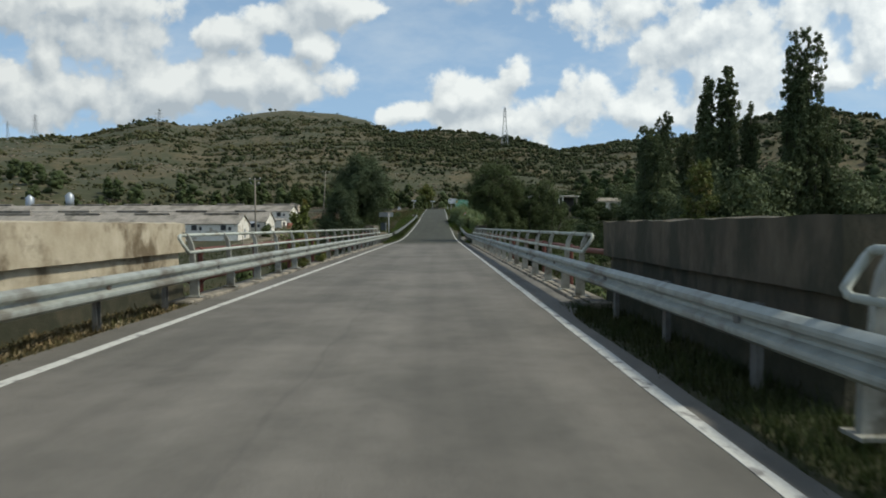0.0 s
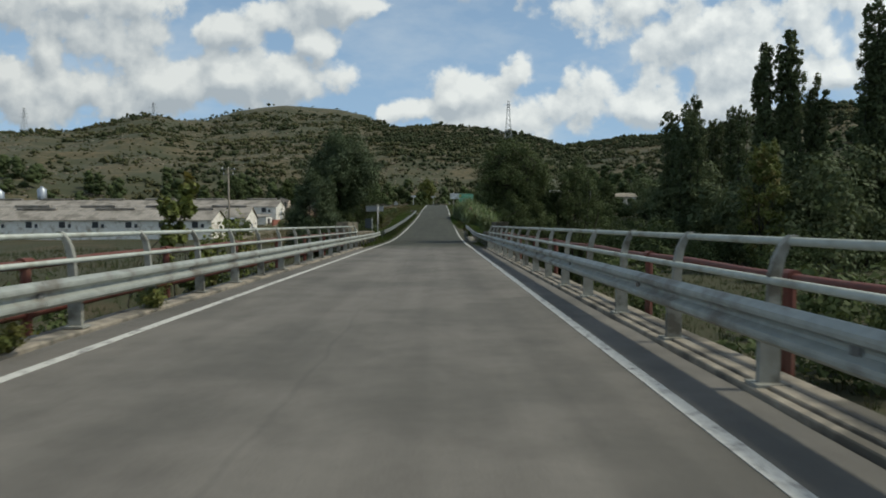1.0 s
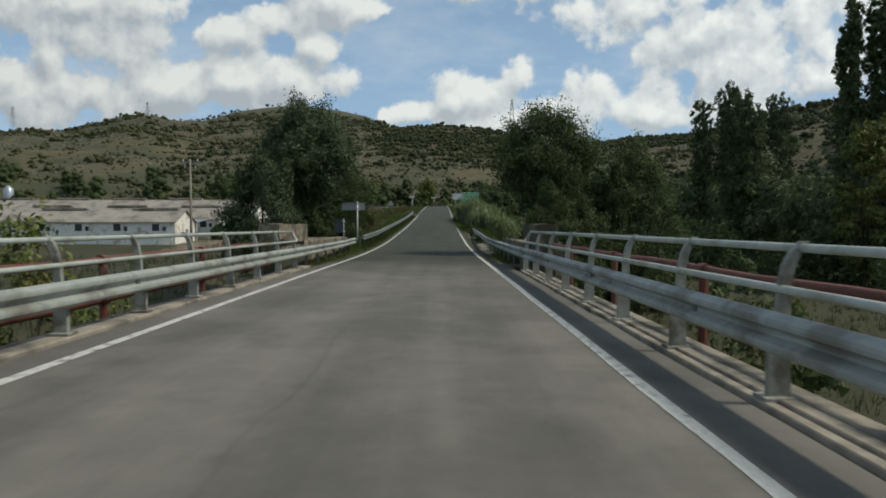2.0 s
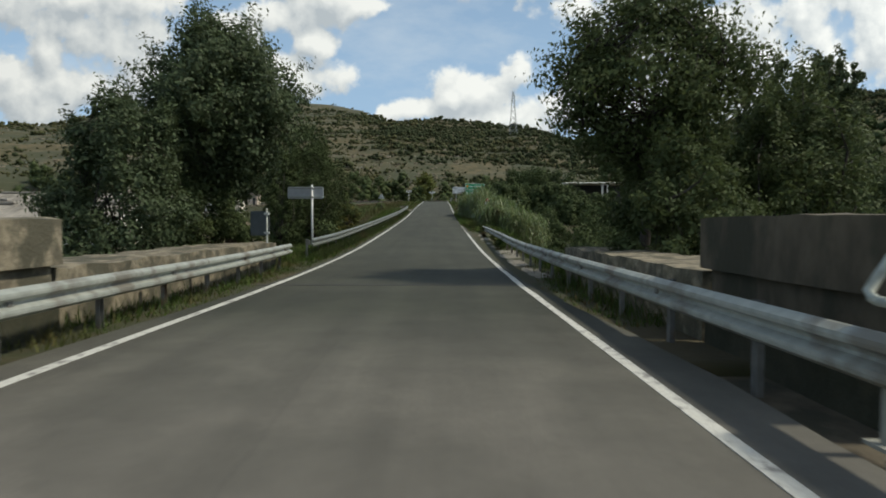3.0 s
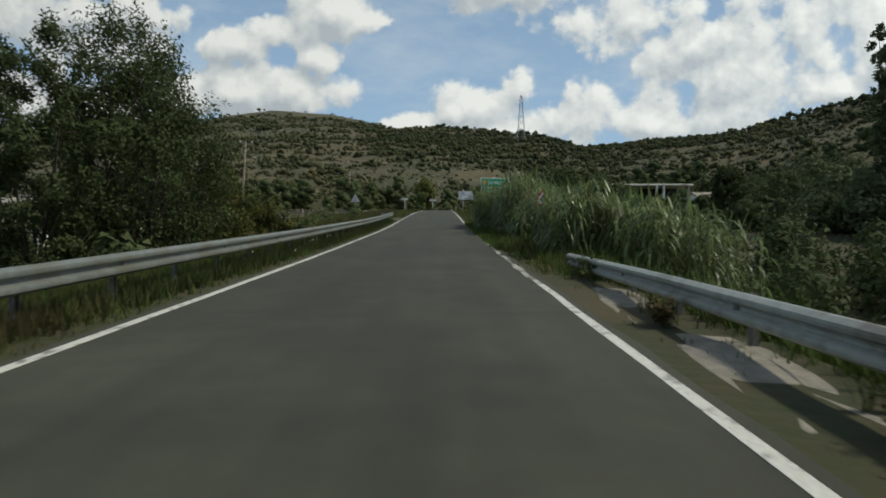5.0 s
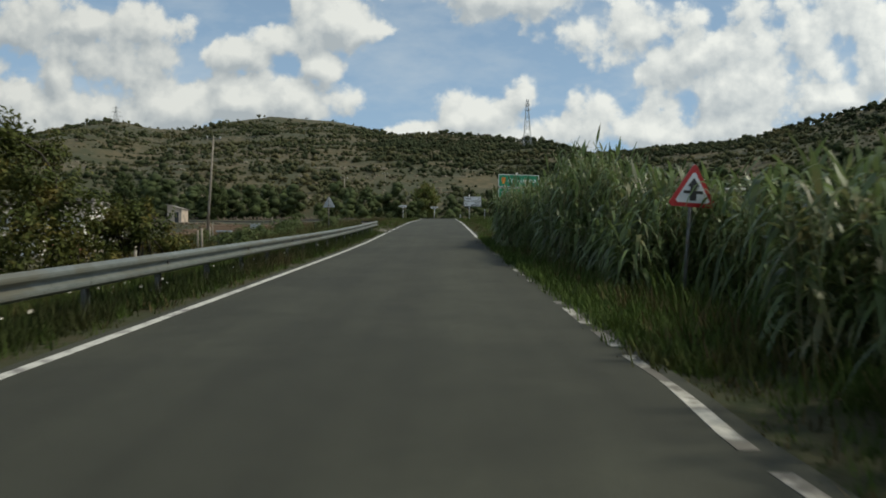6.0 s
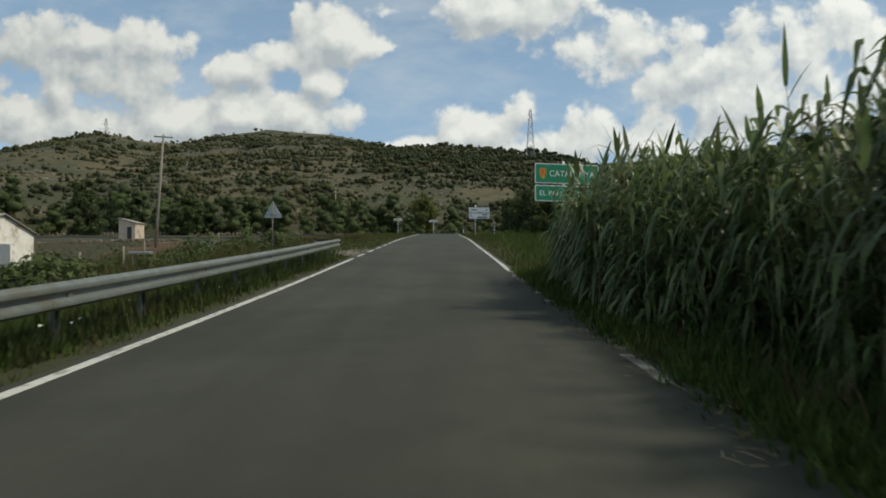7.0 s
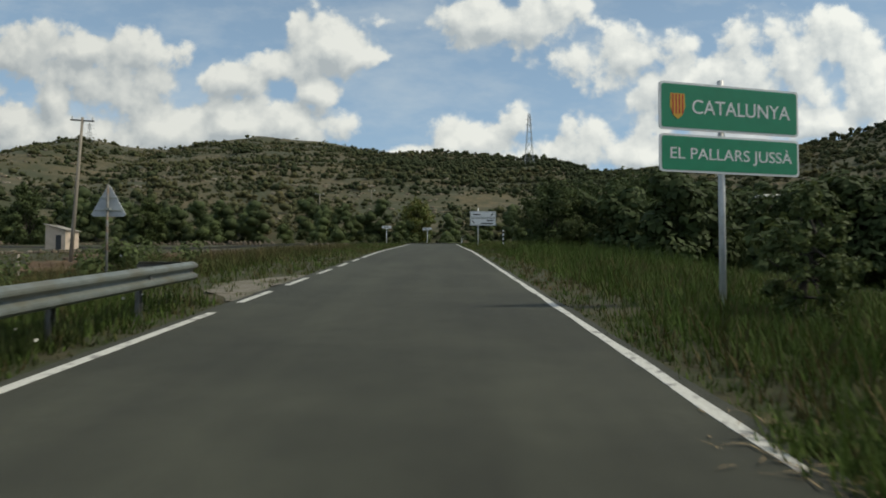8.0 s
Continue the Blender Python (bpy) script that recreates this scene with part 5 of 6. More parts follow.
tree("overhanging_tree", "dark leafy tree rising behind the bridge end", 7.4, 61.0, 5.2, 2.4, -3.0, 46000, 0.13, 15, LEAF_DARK, airy=0.3, clumps=130, trunk=0.2)
tree("overhanging_tree", "broad dark tree behind the others at the bridge end", 10.2, 60.0, 5.5, 2.7, -3.0, 30000, 0.14, 34, LEAF_DARK, airy=0.3, clumps=110, trunk=0.18)
tree("roadside_shrub", "dark shrub filling the bank under the overhanging tree", 6.6, 57.5, 2.6, 2.1, -2.6, 20000, 0.13, 25, LEAF_DARK, clumps=70, trunk=0.08)
tree("roadside_shrub", "dark leafy shrub at the trunk of the overhanging tree", 5.0, 54.8, 3.1, 1.5, -1.8, 17000, 0.12, 27, LEAF_DARK, clumps=70, trunk=0.05)
tree("valley_tree", "bright yellow-green young tree below the poplars", 29.4, 70.0, 8.2, 2.3, -2.0, 12000, 0.26, 29, LEAF_FIG, airy=0.2, clumps=80, trunk=0.12)
tree("valley_tree", "round dark tree in front of the pale house", 35.6, 148.0, 10.5, 2.6, 3.0, 9000, 0.3, 26, LEAF_SHADE, clumps=70, trunk=0.16)
tree("fig_shrub", "broad-leaved yellow-green shrub growing up beside the bridge", -6.3, 28.6, 2.15, 1.15, -4.4, 5600, 0.17, 16, LEAF_FIG, airy=0.5, clumps=40, trunk=0.07, leaf_ratio=0.8)
tree("fig_shrub", "yellow-green stream-side shrub rising past the railing", -9.3, 41.0, 1.5, 2.2, -4.4, 2800, 0.2, 17, LEAF_FIG, airy=0.5, clumps=40, trunk=0.07)
tree("yellowing_tree", "tall shrub with yellowing autumn leaves behind the guardrail", -11.6, 102.5, 5.1, 2.6, -0.8, 20000, 0.14, 18, LEAF_YELLOW, airy=0.4, clumps=90, trunk=0.12)
tree("yellowing_tree", "green and brown shrub with loose leaves on the bank", -9.4, 104.6, 3.6, 1.7, -0.3, 10000, 0.13, 19, LEAF_YELLOW, airy=0.5, clumps=60, trunk=0.09)
tree("yellowing_tree", "tall leafy shrub of dull green on the bank", -14.6, 101.0, 5.6, 2.8, -1.5, 18000, 0.15, 20, LEAF, airy=0.4, clumps=80, trunk=0.13)
tree("roadside_shrub", "loose grey-green shrub near the place-name sign", 5.05, 123.4, 4.6, 0.75, 2.6, 3600, 0.1, 21, LEAF, airy=0.5, clumps=44, trunk=0.05)
tree("roadside_shrub", "dark conifer-like shrub at the verge", 6.6, 152.0, 8.3, 2.2, 4.6, 9000, 0.2, 22, LEAF_DARK, clumps=60, trunk=0.1)


def poplar(x, y, top, width, seed, label, gaps=0.3):
    """A narrow upright poplar, its foliage in tufts round steep branches."""
    rng = np.random.default_rng(seed)
    z = land(x, y)
    h = top - z
    t = thing("poplar", label, "tree", "poplars", at=(x, y, z))
    lean = rng.normal(0, 0.6, 2)
    part("trunk", Build().tube([(lean[0] * s, lean[1] * s, -0.6 + s * (h - 1)) for s in (0, 0.3, 0.6, 0.85, 1)], [0.38, 0.28, 0.17, 0.09, 0.03], 8), BARK, t, smooth=True)
    cen, rad = [], []
    b = Build()
    plumes = 6
    for k in range(plumes):
        a = 2 * math.pi * k / plumes + rng.uniform(-0.4, 0.4)
        off = width * (0.0 if k == 0 else rng.uniform(0.35, 0.62))
        tip = h * (0.98 if k == 0 else rng.uniform(0.8, 0.97))
        px, py = off * math.cos(a), off * math.sin(a)
        b.tube([(px * 0.2, py * 0.2, 0.5), (px * 0.9, py * 0.9, tip * 0.35), (px + lean[0], py + lean[1], tip * 0.97)], [0.14, 0.09, 0.02], 5)
        for i in range(int(h * 6.5)):
            u = rng.uniform(0.05, 1.0) ** 0.9
            if u > 0.62 and rng.uniform() < gaps:
                continue
            w = width * 0.46 * float(np.interp(u, [0, 0.12, 0.7, 0.92, 1.0], [0.5, 1.0, 0.95, 0.8, 0.45]))
            c, q = rng.uniform(0, 2 * math.pi), rng.uniform(0.1, 1.0)
            cen.append((lean[0] * u + px * min(1, u * 2.5) + w * q * math.cos(c), lean[1] * u + py * min(1, u * 2.5) + w * q * math.sin(c), u * tip))
            rad.append(rng.uniform(0.22, 0.5) * (0.75 + 0.4 * (1 - u)))
    tagged(part("twig_mass", b, BARK, t), kind="stuff")
    pts, nor = clump_points(rng, np.array(cen), np.array(rad), 28, 1.5, 0.2)
    part("crown", leaf_mesh("crown", pts, nor, 0.24, LEAF_POPLAR, rng, 0.85, 0.1, simple=True), None, t)


for k, (x, y, top, w, label) in enumerate((
        (34.8, 80.0, 20.6, 1.5, "tall narrow dark poplar in a row"), (37.2, 78.5, 22.0, 1.8, "tall poplar with a forked crown"), (39.4, 79.5, 17.0, 1.5, "shorter dark poplar in the row"),
        (44.4, 75.0, 26.0, 3.0, "tallest poplar of the row with a ragged top"), (42.0, 74.6, 23.5, 1.7, "slender poplar standing beside the tallest"), (47.5, 76.0, 16.0, 3.4, "broad dark poplar among lower trees"),
        (44.0, 131.0, 23.0, 2.4, "distant tall poplar at the field edge"), (48.0, 130.0, 25.6, 2.6, "distant poplar with a ragged crown"), (52.5, 131.5, 21.5, 2.4, "distant narrow poplar at the field edge"),
        (55.0, 128.0, 24.0, 2.8, "distant tall dark poplar"), (31.6, 92.0, 15.5, 2.4, "dark poplar in the valley"), (33.2, 97.0, 16.5, 2.2, "dark narrow poplar in the valley"))):
    poplar(x, y, top, w, 40 + k, label)


def lump(level):
    """Corners and faces of a unit ball of few triangles."""
    bm = bmesh.new()
    bmesh.ops.create_icosphere(bm, subdivisions=level, radius=1.0)
    v = np.array([p.co[:] for p in bm.verts])
    f = np.array([[p.index for p in q.verts] for q in bm.faces])
    bm.free()
    return v, f


def scrub_mesh(name, centres, radii, per, leaf, material, rng, squash=0.75, heart=0):
    """Leaves round each centre; heart: 1 or 2 adds a rough dense core under them."""
    pts, nor = clump_points(rng, centres, radii, per, squash, 0.6 if heart else 0.45)
    me = leaf_mesh(name, pts, nor, leaf * 1.12, material, rng, 0.9, 0.0, 0.22, simple=True)
    if not heart:
        return me
    bv, bf = lump(heart)
    n, k = len(centres), len(bv)
    a = rng.uniform(0, 2 * math.pi, n)
    c, q = np.cos(a)[:, None], np.sin(a)[:, None]
    turned = np.stack([bv[:, 0] * c - bv[:, 1] * q, bv[:, 0] * q + bv[:, 1] * c, np.tile(bv[:, 2] * squash, (n, 1))], 2)
    core = turned * (np.asarray(radii)[:, None, None] * rng.uniform(0.45, 0.95, (n, k, 1))) * rng.uniform(0.8, 1.2, (n, 1, 3)) + np.asarray(centres)[:, None, :]
    leaves = np.empty(len(me.vertices) * 3, np.float32)
    me.vertices.foreach_get("co", leaves)
    leaves = leaves.reshape(-1, 3)
    tri = np.arange(len(leaves)).reshape(-1, 3)
    bpy.data.meshes.remove(me)
    faces = (bf[None] + (np.arange(n) * k)[:, None, None]).reshape(-1, 3) + len(leaves)
    me = raw_mesh(name, np.vstack([leaves, core.reshape(-1, 3)]), np.vstack([tri, faces]), material)
    return me


def thicket(name, label, places, per, leaf, material, seed, category="bushes", heart=0):
    """Many bushes that nobody could count, in one mesh. Each place: x, y, radius, height."""
    rng = np.random.default_rng(seed)
    cen, rad = [], []
    for x, y, r, h in places:
        z = land(x, y)
        n = max(3, int(5 * h / r))
        for i in range(n):
            u = i / (n - 1)
            w = r * (1 - 0.55 * u ** 2)
            a = rng.uniform(0, 2 * math.pi)
            cen.append((x + w * 0.6 * math.cos(a), y + w * 0.6 * math.sin(a), z + h * (0.1 + 0.78 * u)))
            rad.append(r * rng.uniform(0.45, 0.7))
    me = scrub_mesh(name, np.array(cen), np.array(rad), per, leaf, material, rng, heart=heart)
    return tagged(new(name, me), label, category, kind="stuff")


_g = np.random.default_rng(77)


def scatter(n, x0, x1, y0, y1, r0, r1, h0, h1, keep=None):
    out = []
    while len(out) < n:
        x, y = _g.uniform(x0, x1), _g.uniform(y0, y1)
        if keep is None or keep(x, y):
            out.append((x, y, _g.uniform(r0, r1), _g.uniform(h0, h1)))
    return out


# right-hand valley: belts of dark shrubs and small trees
thicket("valley_thicket", "dense dark-green bushes and small trees in the valley", scatter(46, 9, 30, 62, 122, 1.3, 2.6, 2.0, 4.2, lambda x, y: x > 8 + (y - 62) * 0.03) + scatter(28, 8, 15, 62, 98, 0.9, 1.7, 1.6, 3.2), 130, 0.16, LEAF_SHADE, 1)
thicket("valley_thicket", "olive-green bushes over the valley floor", scatter(110, 12, 75, 74, 160, 1.6, 3.2, 1.8, 4.6, lambda x, y: not (y > 118 and 14 < x < 46)) + scatter(7, 16, 20.5, 126, 132, 1.2, 1.8, 3.2, 3.9), 90, 0.25, LEAF_SHADE, 2)
thicket("tree_belt", "dark belt of broad-leaved trees behind the verge", scatter(46, 11, 75, 168, 200, 2.2, 3.8, 5.0, 8.5, lambda x, y: not (22 < x < 58 and y < 192)) + scatter(16, 8, 18, 140, 166, 1.5, 2.4, 3.0, 4.6) + scatter(34, 19, 44, 136, 157, 1.2, 1.9, 2.5, 3.4) + scatter(16, 15.0, 21.5, 140, 149, 1.4, 2.0, 3.8, 5.0), 130, 0.26, LEAF_SHADE, 3)
thicket("tree_belt", "dark trees climbing the slope beyond the valley", scatter(120, 55, 190, 90, 290, 2.5, 4.5, 4.0, 9.0), 36, 0.42, LEAF_SHADE, 4, heart=1)
thicket("tree_belt", "dark broad trees massed at the feet of the poplars", scatter(26, 28, 56, 68, 96, 2.6, 4.2, 7.0, 13.0) + scatter(16, 40, 62, 124, 140, 2.5, 4.0, 6.0, 12.0), 150, 0.3, LEAF_POPLAR, 14)
thicket("stream_thicket", "tangled green bushes along the stream by the bridge", scatter(22, 6.5, 26, 8, 50, 1.2, 2.4, 2.5, 5.0) + scatter(9, -24, -11, 12, 50, 1.0, 2.0, 2.0, 3.6), 60, 0.22, LEAF, 5)
thicket("stream_thicket", "low green plants growing beneath the railing", scatter(30, -8.5, -5.6, 13, 46, 0.5, 1.0, 2.4, 4.3) + scatter(26, 4.2, 7, 12, 46, 0.6, 1.2, 2.0, 3.8), 46, 0.16, LEAF, 6)
thicket("bank_bushes", "rough brown-green bushes on the bank below the road", scatter(34, -34, -8, 100, 150, 0.6, 1.3, 0.6, 1.4, lambda x, y: not (x < -13 and 98 < y < 128)), 120, 0.11, LEAF, 7)
thicket("hedge_bushes", "row of green bushes at the foot of the hill", scatter(54, -85, 60, 226, 252, 1.4, 2.8, 2.4, 6.0), 60, 0.26, LEAF, 8, heart=1)
thicket("hedge_bushes", "dark trees behind the barns", scatter(30, -190, -40, 205, 250, 2.0, 3.6, 4.5, 9.5) + scatter(14, -80, 30, 226, 245, 2.2, 3.4, 7.0, 10.5), 60, 0.26, LEAF_DARK, 9, heart=1)
tree("hedge_tree", "rounded yellow-green tree at the foot of the hill", -4.4, 236.0, 16.6, 3.7, 8.6, 9000, 0.42, 35, LEAF_FIG, airy=0.1, clumps=70, trunk=0.18)
tree("hedge_tree", "light green upright tree at the field edge", -52.0, 226.0, 16.0, 3.0, 7.6, 8000, 0.42, 36, LEAF, airy=0.2, clumps=60, trunk=0.16)
tree("hedge_tree", "tall dark green tree behind the hut", -66.0, 214.0, 16.5, 3.4, 5.6, 9000, 0.42, 37, LEAF_DARK, airy=0.1, clumps=70, trunk=0.2)
thicket("yard_bushes", "dark shrubs between the barns and the road", [(-33, 119.5, 1.1, 2.6), (-33.5, 121.0, 0.8, 2.0), (-14, 96, 1.6, 1.6), (-8.5, 88, 1.5, 2.2), (-12, 88.5, 1.6, 2.2)], 90, 0.2, LEAF_DARK, 10)


def hill_cover(th, s):
    """How thickly bushes cover the slope, by bearing and by share of the way up: open on the far slope and the dome, wooded on the near ridge."""
    far_slope = float(np.interp(s, [0, 0.12, 0.3, 0.55, 0.8, 1.0], [0.75, 0.6, 0.25, 0.2, 0.5, 0.75]))
    main = float(np.interp(s, [0, 0.15, 0.35, 0.5, 0.68, 0.76, 1.0], [0.8, 0.65, 0.5, 0.6, 0.6, 0.05, 0.01]))
    shoulder = float(np.interp(s, [0, 0.15, 0.4, 0.7, 0.9, 1.0], [0.8, 0.65, 0.55, 0.72, 0.7, 0.5]))
    near_ridge = float(np.interp(s, [0, 0.1, 0.16, 0.24, 0.34, 1.0], [0.85, 0.65, 0.42, 0.52, 0.9, 0.92]))
    wooded = float(np.interp(s, [0, 0.3, 1.0], [1.0, 0.75, 0.9]))
    k = [far_slope, far_slope, shoulder, main, main, near_ridge, near_ridge, wooded, wooded]
    return float(np.interp(th, [-0.8, -0.55, -0.44, -0.33, -0.12, -0.085, 0.17, 0.24, 0.8], k))


def hill_scrub():
    rng = np.random.default_rng(5)
    near, far = [], []
    tries = 0
    while len(near) + len(far) < 14000 and tries < 160000:
        tries += 1
        th = rng.uniform(-0.72, 0.72)
        r = 240 + 600 * rng.uniform(0, 1) ** 0.8
        x, y = r * math.sin(th), r * math.cos(th)
        s, Z, rr, R = hill_share(x, y)
        if s < 0.0 or s > 1.03:
            continue
        n = 0.5 + 0.45 * noise.noise((x * 0.011, y * 0.016, 2)) + 0.75 * noise.noise((x * 0.035, y * 0.06, 9)) + 0.3 * noise.noise((x * 0.11, y * 0.16, 4))
        cover = hill_cover(th, s)
        if rng.uniform() > cover * 1.15 or n < 1.0 - cover + rng.uniform(-0.1, 0.1):
            continue
        z = land(x, y)
        if rng.uniform() < 0.5 and cover < 0.8 and (z / 5.5) % 1.0 > 0.45:
            continue
        q = (0.5 + float(np.interp(r, [240, 420, 700], [2.2, 2.6, 3.0])) * rng.uniform() ** 3.0) * 0.9
        (near if r < 430 else far).append((x, y, z + q * 0.5, q))
    for k in range(6500):
        th = rng.uniform(-0.72, 0.6)
        r = 240 + 520 * rng.uniform(0, 1) ** 0.9
        x, y = r * math.sin(th), r * math.cos(th)
        s = hill_share(x, y)[0]
        if 0.0 < s < 0.99 and rng.uniform() < 0.35 + hill_cover(th, s):
            q = rng.uniform(0.35, 0.85)
            far.append((x, y, land(x, y) + q * 0.4, q))
    # single trees along the skyline
    for th in np.linspace(-0.66, 0.66, 300):
        R = float(np.interp(th, _th, _R)) * rng.uniform(0.985, 1.0)
        if rng.uniform() < (0.12 if -0.315 < th < -0.1 else 0.7):
            x, y = R * math.sin(th), R * math.cos(th)
            q = rng.uniform(0.7, 2.0)
            far.append((x, y, land(x, y) + q * 0.5, q))
    for th, q in ((-0.345, 2.6), (-0.338, 3.0), (-0.331, 2.4), (-0.322, 3.0), (-0.312, 2.6), (-0.303, 2.2), (-0.29, 1.8), (-0.258, 3.6), (-0.196, 2.2), (-0.16, 1.6), (-0.131, 1.4),
                  (-0.088, 4.2), (-0.08, 3.4), (-0.071, 2.8), (0.0, 3.0), (0.11, 3.6), (0.125, 3.2), (0.135, 2.6)):
        R = float(np.interp(th, _th, _R)) * 0.99
        x, y = R * math.sin(th), R * math.cos(th)
        far.append((x, y, land(x, y) + q * 0.75, q))
    for pl, per, leaf, heart in ((near, 30, 0.27, 1), (far, 15, 0.45, 1)):
        lumps = []
        for x, y, z, q in pl:
            n = 1 + int(q * rng.uniform(0.9, 2.2)) if q > 0.8 else 1
            for k in range(min(n, 6)):
                w = q * (rng.uniform(0.42, 0.75) if n > 1 else 0.85)
                ox, oy = (rng.normal(0, 0.6) * q, rng.normal(0, 0.35) * q) if n > 1 else (0, 0)
                lumps.append((x + ox, y + oy, z + rng.uniform(-0.4, 0.35) * q * (n > 1), w))
        a = np.array(lumps)
        bearing = np.arctan2(a[:, 0], a[:, 1])
        pick = np.array([noise.noise((p[0] * 0.02, p[1] * 0.02, 31)) for p in a]) + rng.uniform(-0.4, 0.4, len(a)) - np.interp(bearing, [-0.6, -0.4, -0.12, -0.05, 0.6], [-0.3, -0.02, 0.0, 0.22, 0.25])
        for lo, hi, m, label in ((-9, -0.08, SCRUB_DARK, "dark evergreen oaks scattered over the hillside"), (-0.08, 0.24, SCRUB, "grey-green scrub scattered over the hillside"), (0.24, 9, SCRUB_PALE, "yellow-green bushes scattered over the hillside")):
            b = a[(pick >= lo) & (pick < hi)]
            me = scrub_mesh("hill_scrub", b[:, :3], b[:, 3], per, leaf, m, rng, 0.85, heart)
            tagged(new("hill_scrub", me), label, "scrub", kind="stuff")
    # pale rocks in rows along the old terraces
    v, f = [], []
    cube = np.array([(x, y, z) for z in (-1, 1) for y in (-1, 1) for x in (-1, 1)], float)
    quads = np.array([(0, 2, 3, 1), (4, 5, 7, 6), (0, 1, 5, 4), (2, 6, 7, 3), (0, 4, 6, 2), (1, 3, 7, 5)])
    for i in range(5200):
        th = rng.uniform(-0.7, 0.5)
        r = 240 + 520 * rng.uniform()
        x, y = r * math.sin(th), r * math.cos(th)
        s = hill_share(x, y)[0]
        if s < 0.03 or s > 0.9 or noise.noise((x * 0.02, y * 0.02, 21)) < 0.0:
            continue
        sz = rng.uniform(0.2, 0.55)
        c = cube * sz * np.array([rng.uniform(0.8, 2.4), 0.8, rng.uniform(0.5, 0.9)]) * rng.uniform(0.75, 1.15, (8, 3))
        k = len(v) * 8
        v.append(c + [x, y, land(x, y) + sz * 0.15])
        f.append(quads + k)
    me = raw_mesh("hill_rocks", np.vstack(v), np.vstack(f), ROCK)
    tagged(new("hill_rocks", me), "pale limestone blocks scattered along the hillside terraces", "rocks", kind="stuff")


hill_scrub()


def blade_strip(rng, base, direction, length, width, arch, n=4):
    """Points of a long bent blade, two per step. All arguments are arrays over the blades."""
    m = len(base)
    side = unit(np.cross(direction, np.tile([0, 0, 1.0], (m, 1))))
    cols = []
    for i in range(n + 1):
        u = i / n
        horizontal = direction * (length * u)[:, None]
        dz = (length * (arch[:, 0] * u - arch[:, 1] * u * u))[:, None] * np.array([0, 0, 1.0])
        w = (width * (1 - u ** 1.5) * (0.6 + 0.8 * min(u * 3, 1)))[:, None]
        c = base + horizontal + dz
        cols.append(c - side * w)
        cols.append(c + side * w)
    v = np.stack(cols, 1).reshape(-1, 3)
    k = np.arange(m)[:, None] * (2 * n + 2)
    f = np.concatenate([np.stack([k[:, 0] + 2 * i, k[:, 0] + 2 * i + 1, k[:, 0] + 2 * i + 3, k[:, 0] + 2 * i + 2], 1) for i in range(n)])
    return v, f


def reeds(label, n, where, seed, over):
    rng = np.random.default_rng(seed)
    stems_v, stems_f, bases, dirs, lens, wid, arch = [], [], [], [], [], [], []
    plume_c, plume_n = [], []
    k = 0
    for i in range(n):
        x, y, hs = where(rng)
        z = land(x, y)
        h = max(0.6, road_z(y) + hs * rng.uniform(0.74, 1.08) - z)
        lean = rng.normal(0, 0.07, 2) - np.array([over, 0])
        r = rng.uniform(0.009, 0.016)
        ring = []
        for s in (0, 0.5, 1.0):
            c = np.array([x + lean[0] * h * s * s, y + lean[1] * h * s * s, z + h * s - 0.1])
            for q in range(4):
                a = q * math.pi / 2
                stems_v.append(c + np.array([math.cos(a), math.sin(a), 0]) * r * (1 - 0.6 * s))
        for s in range(2):
            for q in range(4):
                a, b = k + s * 4 + q, k + s * 4 + (q + 1) % 4
                stems_f.append((a, b, b + 4, a + 4))
        k += 12
        turn = rng.uniform(0, math.pi)
        tuft = rng.uniform() < 0.45
        for j in range(20):
            u = 0.16 + 0.84 * j / 19
            a = turn + j * math.pi + rng.normal(0, 0.6)
            bases.append((x + lean[0] * h * u * u, y + lean[1] * h * u * u, z + h * u - 0.1))
            dirs.append((math.cos(a), math.sin(a), 0))
            if u > 0.93 and tuft:
                lens.append(rng.uniform(0.12, 0.3))
                arch.append((rng.uniform(1.6, 2.6), rng.uniform(0.0, 0.6)))
            else:
                lens.append(rng.uniform(0.3, 0.6))
                arch.append((rng.uniform(0.5, 1.5), rng.uniform(1.1, 2.4)))
            wid.append(rng.uniform(0.022, 0.042))
    bv, bf = blade_strip(rng, np.array(bases), np.array(dirs), np.array(lens), np.array(wid), np.array(arch))
    t = thing("reed_bed", label, "reeds", kind="stuff")
    part("canes", raw_mesh("canes", np.array(stems_v), np.array(stems_f), REED_STEM), None, t)
    part("blades", raw_mesh("blades", bv, bf, REED), None, t)


REED_Y = [96.5, 100, 102.5, 106, 108.5, 113.5, 116, 118.5]
REED_TOP = [2.05, 2.4, 3.25, 3.3, 2.7, 2.55, 2.0, 1.5]


def reed_front(rng):
    """Along the road's edge, tallest where it leans out over the road."""
    y = rng.uniform(96.5, 118.5)
    d = rng.uniform(0, 1) * 1.8
    foot = float(np.interp(y, [96.5, 100, 107, 110.5, 114.2, 116.3, 118.5], [3.3, 3.15, 3.0, 2.45, 2.2, 3.0, 4.0])) + 0.2 * math.sin(y * 0.9)
    return foot + d, y, float(np.interp(d, [0, 0.3, 0.7, 1.1, 1.8], [0.78, 0.92, 1.0, 1.0, 0.9] if y > 109.5 else [0.45, 0.68, 0.9, 1.0, 0.95])) * float(np.interp(y, REED_Y, REED_TOP))


